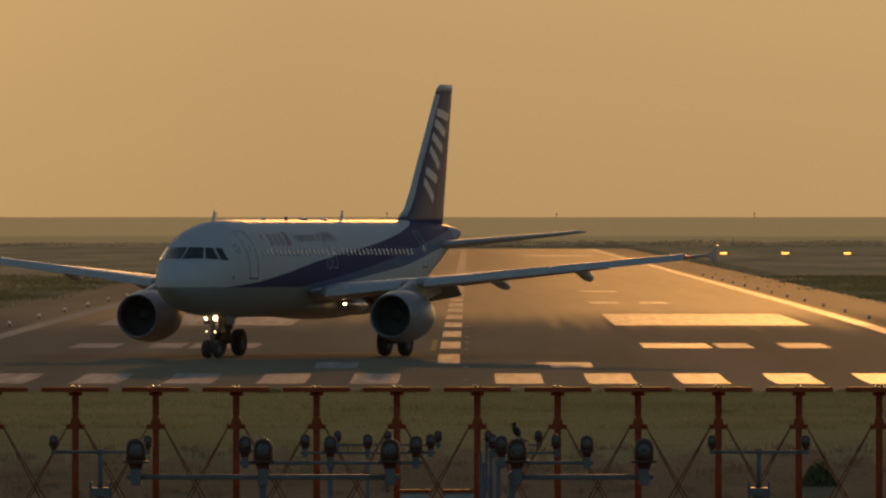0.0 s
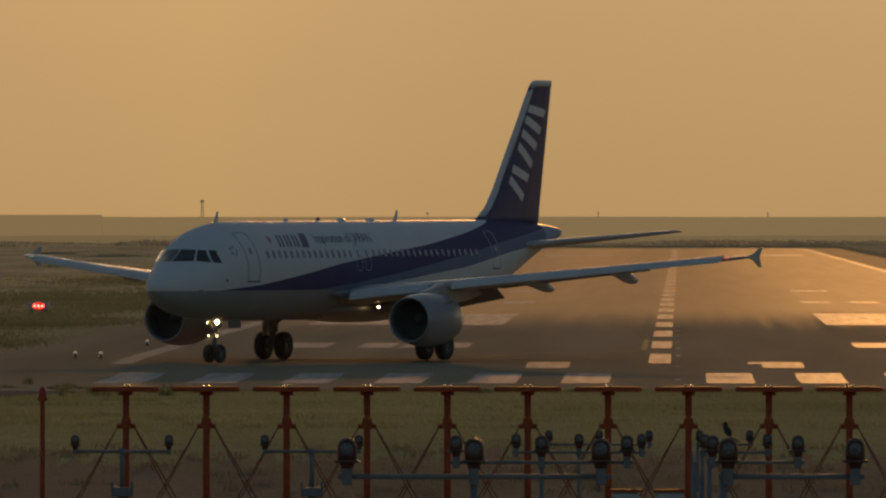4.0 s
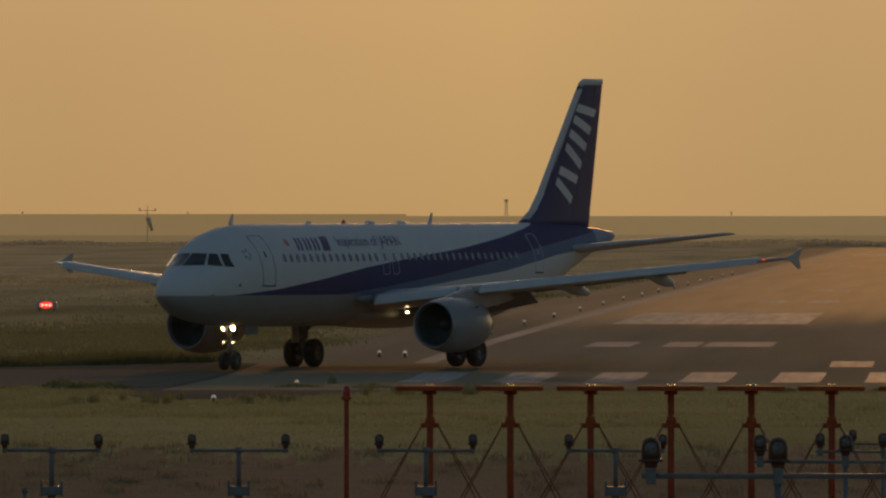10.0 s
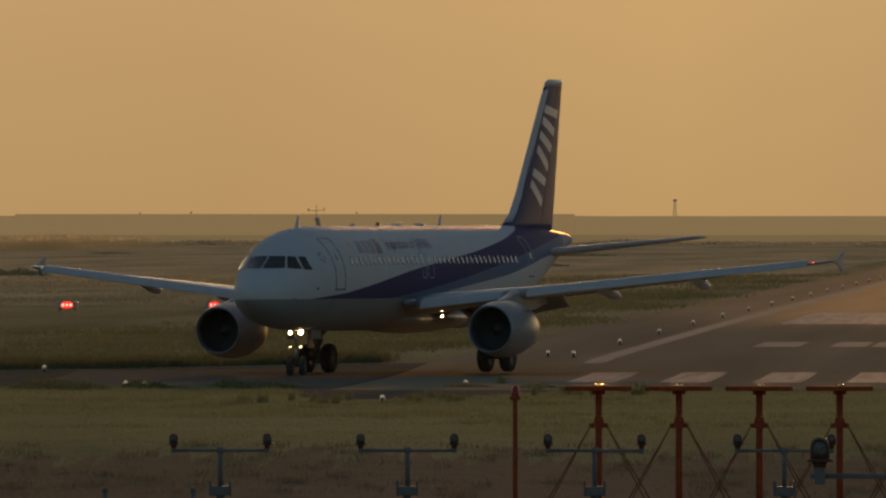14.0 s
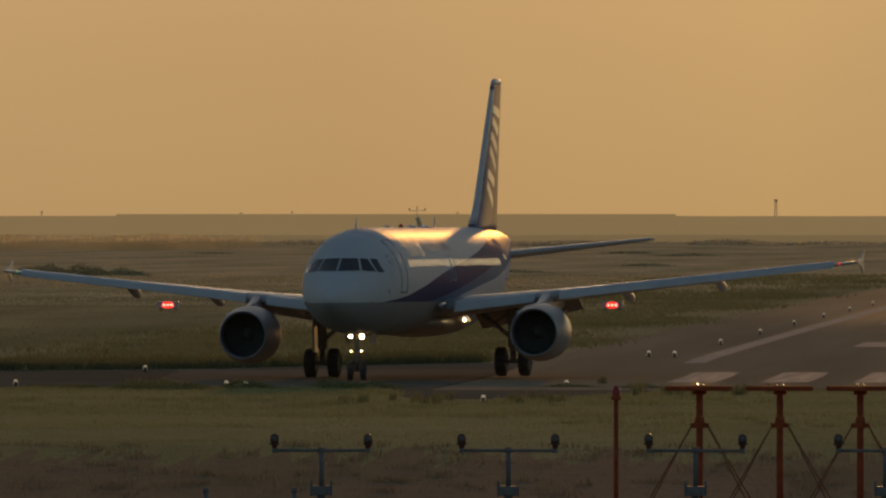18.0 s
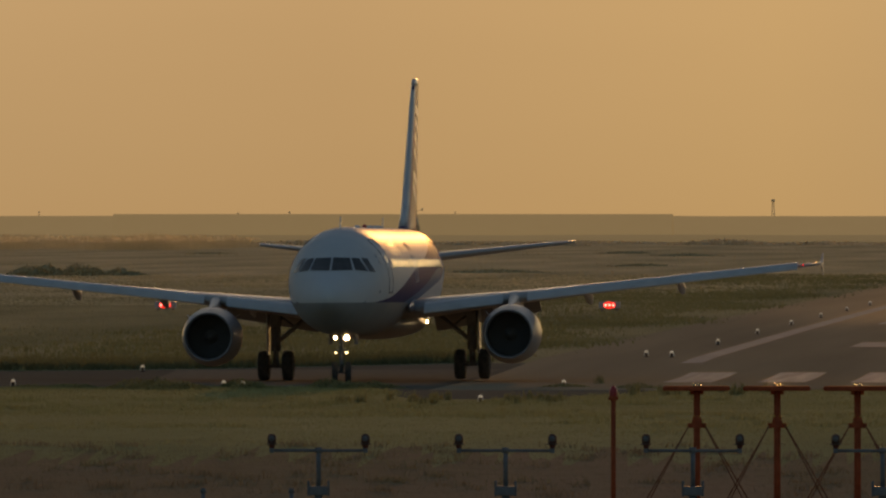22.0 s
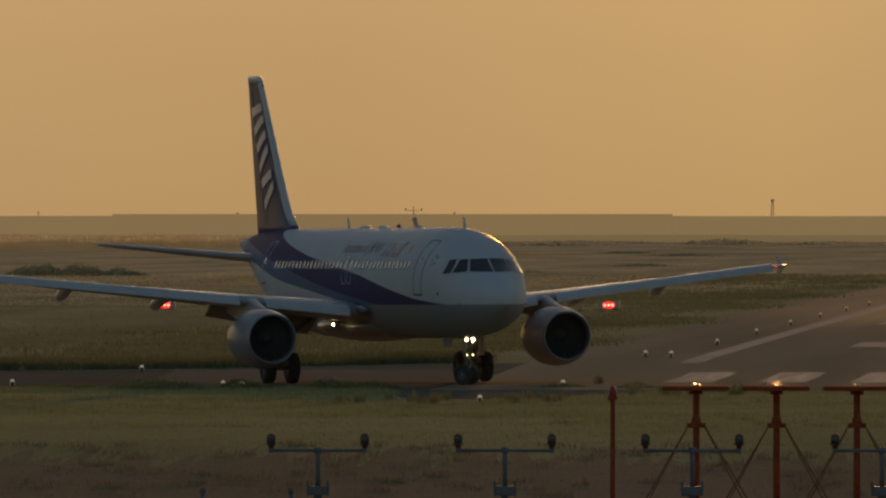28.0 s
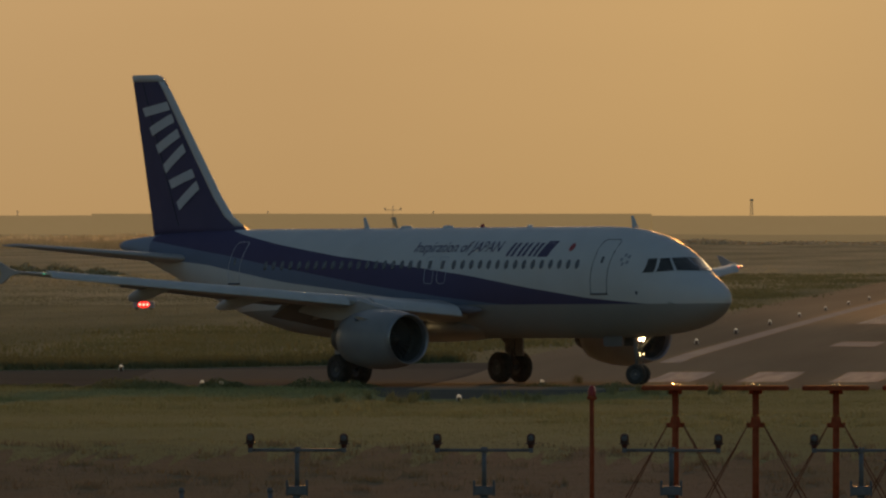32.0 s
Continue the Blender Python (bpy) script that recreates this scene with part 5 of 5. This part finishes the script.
tufts("pad_edge_grass", x, y, 0.46 + 0.2 * patchy(x, y, 0.12) + 0.1 * patchy(x, y, 0.6), M_HEDGE, 7, 0.35, 0.02, "dark green grass along the turn pad's far edge")
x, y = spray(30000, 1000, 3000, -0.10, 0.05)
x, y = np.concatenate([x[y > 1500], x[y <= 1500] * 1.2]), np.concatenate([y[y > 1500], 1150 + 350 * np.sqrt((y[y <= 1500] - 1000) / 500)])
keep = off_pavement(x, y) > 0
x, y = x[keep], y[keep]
tufts("far_grass", x, y, 0.06 + 0.10 * rng.random(len(x)), M_HAZESTRAW, 4, 2.0, 0.05, "distant dry grassland")
# pale reed plumes in the field
def reeds(n, lo, hi):
    """Points of the reed beds: two stands with a gap between them."""
    q = rng.uniform(0, 1, n)
    x = np.where(q < 0.62, rng.uniform(-197, -175, n), rng.uniform(-224, -205, n))
    y = rng.uniform(lo, hi, n)
    k = patchy(x, y, 0.09)
    return x[k > -0.1], y[k > -0.1], k[k > -0.1]


x, y, k = reeds(4200, 2540, 2760)
h = 1.2 + 1.9 * np.clip(k + 0.25, 0, 1) * rng.uniform(0.4, 1, len(k))
tufts("reed_bed", x, y, h, M_HAZESTRAW, 5, 0.9, 0.014, "tall thin dry reeds in the far field", 0.12)
keep = rng.random(len(k)) < 0.9 * np.clip(k + 0.25, 0, 1)
tufts("reed_plumes", x[keep], y[keep], np.full(keep.sum(), 0.34), M_REED, 5, 0.5, 0.07, "pale sunlit reed plumes in the far field", 0.5, zs=h[keep] * 0.85)


def bushes(name, spots, label, material, leaf, count):
    """Low scrub: each a heap of small leaf clumps."""
    v, f = [], []
    for cx, cy, w, h in spots:
        z0 = zg(cy)
        n = int(count * (0.6 + 0.8 * w / 6))
        for _ in range(n):
            a, r = rng.uniform(0, 2 * math.pi), math.sqrt(rng.uniform(0, 1))
            u = rng.uniform(0, 1)
            px_, py_ = cx + math.cos(a) * r * w * 0.5 * (1 - 0.5 * u), cy + math.sin(a) * r * w * 0.3
            pz_ = z0 + h * u * (1 - 0.55 * r * r) * rng.uniform(0.7, 1.1)
            d = Vector(rng.normal(0, 1, 3)).normalized()
            e = d.orthogonal().normalized() * leaf * rng.uniform(0.6, 1.4)
            g = d.cross(e).normalized() * leaf * rng.uniform(0.6, 1.4)
            c = Vector((px_, py_, max(pz_, z0)))
            i = len(v)
            v += [c - e, c - g * 0.6, c + e, c + g]
            f.append((i, i + 1, i + 2, i + 3))
    return tagged(new(name, mesh(name, v, f, material)), label, "bushes", kind="stuff")


far = [(rng.uniform(-330, 170), rng.uniform(2900, 3150), rng.uniform(20, 60), rng.uniform(0.5, 1.2)) for _ in range(40)]
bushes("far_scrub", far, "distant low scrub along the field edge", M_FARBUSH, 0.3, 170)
mid = [(rng.uniform(-195, -45), rng.uniform(1250, 2600), rng.uniform(5, 14), rng.uniform(0.25, 0.45)) for _ in range(7)] + [(rng.uniform(40, 95), rng.uniform(1300, 2600), rng.uniform(5, 12), rng.uniform(0.25, 0.55)) for _ in range(6)]
mid += [(-118.5 + 1.9 * i, 1490 + rng.uniform(-14, 14), 4.5, 0.7 + 0.6 * math.sin(0.55 * i + 0.3)) for i in range(7)]
bushes("field_scrub", mid, "low dark scrub in the airfield grass", M_BUSH, 0.14, 420)
bushes("verge_weeds", [(rng.uniform(-52, -22), rng.uniform(566, 574), rng.uniform(0.8, 2.6), rng.uniform(0.10, 0.26)) for _ in range(3)] + [(rng.uniform(-60, -33), rng.uniform(567, 573), rng.uniform(0.8, 2.6), rng.uniform(0.10, 0.26)) for _ in range(12)] + [(rng.uniform(-20, 16), rng.uniform(556, 562), 1.2, 0.16) for _ in range(10)], "small weeds on the verge of the asphalt", M_SHOULDER, 0.035, 420)
bushes("verge_clumps", [(rng.uniform(-41, -32), rng.uniform(563, 570), rng.uniform(1.4, 3.2), rng.uniform(0.22, 0.45)) for _ in range(9)], "taller green weed clumps at the edge of the asphalt", M_SHOULDER, 0.045, 700)
bushes("shrub", [(618 * 430 / F, 430, 1.25, 0.75)], "rounded dark green shrub on the bank", M_SHRUB, 0.06, 1600)

# ---- distance: levee, masts, windsock ----


def ridge(name, x0, x1, y, top, depth, rough, material, label, n=240):
    v, f = [], []
    for i in range(n + 1):
        x = x0 + (x1 - x0) * i / n
        h = top + rough * (noise.noise(Vector((x * 0.02, y, 0))) + 0.5 * noise.noise(Vector((x * 0.11, y, 4))))
        v += [(x, y, 0.3), (x, y + depth * 0.35, h), (x, y + depth * 0.6, h), (x, y + depth, 0.3)]
    for i in range(n):
        for j in range(3):
            a = i * 4 + j
            f.append((a, a + 4, a + 5, a + 1))
    return tagged(new(name, mesh(name, v, f, material, True)), label, "levee", kind="structure")


tagged(new("backdrop_sky", mesh("backdrop_sky", [(-760, 4890, -2), (640, 4890, -2), (640, 4890, 150), (-760, 4890, 150)], [(0, 1, 2, 3)], M_SKYHAZE)), "hazy golden evening sky low over the horizon", "sky", kind="structure")
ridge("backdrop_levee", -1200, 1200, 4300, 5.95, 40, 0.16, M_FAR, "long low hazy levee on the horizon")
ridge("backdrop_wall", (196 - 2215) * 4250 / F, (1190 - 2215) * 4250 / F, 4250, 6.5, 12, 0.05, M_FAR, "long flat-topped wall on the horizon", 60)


# Added ridge: its haze glow covers the dark gap below the levee.
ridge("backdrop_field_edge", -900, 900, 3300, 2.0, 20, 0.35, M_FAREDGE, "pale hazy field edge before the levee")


def mast(px, y, top, foot=0.5):
    m = thing("distant_mast", "thin dark mast on the horizon", "mast", pose((px - 2215) * y / F, y, 0), group="distant masts")
    part("pole", fix(mesh("pole", *rod((0, 0, foot), (0, 0, top), 0.22, 6, 0.10), M_DISTANT)), m)
    part("crossarm", fix(mesh("crossarm", *block(-0.32, 0.32, -0.1, 0.1, top - 0.5, top - 0.3), M_DISTANT)), m)
    return m


for px, top in ((66, 7.4), (420, 7.1), (805, 7.2), (511, 7.3), (1768, 7.3), (2070, 7.4), (2370, 7.2), (2720, 7.3)):
    mast(px, 4322, top)
tower = thing("distant_tower", "slender lattice tower on the horizon", "tower", pose((1369 - 2215) * 4322 / F, 4322, 0))
for sx in (-1, 1):
    part("leg", fix(mesh("leg", *rod((sx * 0.6, 0, 0.5), (sx * 0.2, 0, 10.0), 0.1, 6), M_DISTANT)), tower)
for z in range(2, 10):
    part("strut", fix(mesh("strut", *rod((-0.56 + z * 0.035, 0, z), (0.53 - z * 0.035, 0, z + 1), 0.06, 5), M_DISTANT)), tower)
part("platform", fix(mesh("platform", *block(-0.5, 0.5, -0.4, 0.4, 10.0, 10.6), M_DISTANT)), tower)
sock = thing("windsock", "windsock on a dark frame mast", "windsock", pose((733 - 2215) * 3170 / F, 3170, 0.5))
part("pole", fix(mesh("pole", *rod((0, 0, 0), (0, 0, 7.6), 0.07, 8), M_DISTANT)), sock)
part("crossarm", fix(mesh("crossarm", *block(-1.7, 1.7, -0.05, 0.05, 6.65, 6.74), M_DISTANT)), sock)
for dx in (-1.6, 1.6):
    part("lamp", fix(mesh("lamp", *block(dx - 0.13, dx + 0.13, -0.13, 0.13, 6.74, 7.15), M_DISTANT)), sock)
part("sleeve", fix(mesh("sleeve", *rod((0.1, 0, 5.2), (0.9, 0.5, 2.6), 0.5, 12, 0.28), M_DISTANT, True)), sock, "limp orange sleeve")

# ---- what moves ----
TAXI = [  # seconds, x, y, heading, roll, pitch
        (0, -6.76, 668.22, -108.84, 0.06, -0.03), (1, -8.38, 663.75, -111.04, 0.02, 0.00), (2, -10.10, 659.47, -112.84, -0.02, 0.07), (3, -11.87, 655.41, -114.56, -0.05, 0.12),
        (3.5, -12.77, 653.46, -115.25, -0.04, 0.14), (5.5, -16.45, 645.83, -117.45, 0.08, 0.09), (6, -17.37, 644.03, -117.84, 0.11, 0.07), (7, -19.18, 640.62, -118.62, 0.15, 0.09),
        (8, -20.96, 637.37, -118.95, 0.23, 0.14), (9, -22.70, 634.21, -118.48, 0.32, 0.13), (10, -24.35, 631.10, -117.15, 0.37, 0.12), (11, -25.90, 628.00, -115.05, 0.39, 0.13),
        (12, -27.33, 624.85, -112.47, 0.37, 0.11), (13, -28.60, 621.65, -109.82, 0.37, 0.10), (14, -29.69, 618.50, -107.33, 0.42, 0.03), (14.5, -30.15, 616.98, -106.12, 0.44, 0.02),
        (16.5, -31.83, 610.87, -100.99, 0.56, 0.05), (17, -32.13, 609.34, -99.79, 0.59, 0.05), (18, -32.64, 606.33, -97.58, 0.60, 0.00), (19, -33.02, 603.42, -95.77, 0.59, -0.07),
        (20, -33.31, 600.69, -94.35, 0.59, -0.12), (21, -33.50, 598.19, -93.21, 0.56, -0.17), (22, -33.65, 595.91, -92.38, 0.58, -0.23), (23, -33.73, 593.88, -91.48, 0.56, -0.28),
        (23.5, -33.77, 592.94, -90.56, 0.58, -0.30), (24, -33.78, 592.08, -89.39, 0.59, -0.32), (24.5, -33.79, 591.30, -87.87, 0.58, -0.33), (25, -33.77, 590.61, -86.09, 0.57, -0.31),
        (25.5, -33.73, 589.99, -83.94, 0.54, -0.31), (27.5, -33.22, 587.71, -74.03, 0.43, -0.23), (28, -33.03, 587.11, -71.46, 0.42, -0.20), (29, -32.50, 585.78, -65.97, 0.40, -0.19),
        (30, -31.76, 584.36, -60.48, 0.39, -0.22), (31, -30.93, 583.04, -55.10, 0.37, -0.28), (32, -29.95, 581.76, -49.65, 0.30, -0.33)]


def motions():
    walk(airliner, [(t, pose(x, y, zg(y) + 0.02, roll, pitch, a)) for t, x, y, a, roll, pitch in TAXI])
    # wheels roll by the way travelled; the nose leg steers
    T = [r[0] for r in TAXI]
    ts = np.linspace(0, 32, 641)
    xs, ys, hs = (np.interp(ts, T, [r[i] for r in TAXI]) for i in (1, 2, 3))
    for obs, place, radius in ((WHEELS, None, 0.585), (NOSEWHEELS, NOSE_AT, 0.386)):
        for ob, at in obs:
            off = Vector((12.62, 0)) if place else Vector((0, 3.79 if ob.parent.location.y > 0 else -3.79))
            wx = xs + np.cos(np.radians(hs)) * off.x - np.sin(np.radians(hs)) * off.y
            wy = ys + np.sin(np.radians(hs)) * off.x + np.cos(np.radians(hs)) * off.y
            way = np.concatenate([[0], np.cumsum(np.hypot(np.diff(wx), np.diff(wy)))])
            walk(ob, [(float(t), pose(*at, 0, math.degrees(w / radius), 0)) for t, w in zip(ts, way)])
    nx, ny = xs + np.cos(np.radians(hs)) * 12.62, ys + np.sin(np.radians(hs)) * 12.62
    rows = []
    for k in range(0, 641, 20):
        i, j = max(0, k - 20), min(640, k + 20)
        go = math.degrees(math.atan2(ny[j] - ny[i], nx[j] - nx[i]))
        turn = (go - hs[k] + 180) % 360 - 180
        rows.append((float(ts[k]), pose(*NOSE_AT, 0, 0, max(-70, min(70, turn)))))
    walk(nose_gear, rows)


motions()
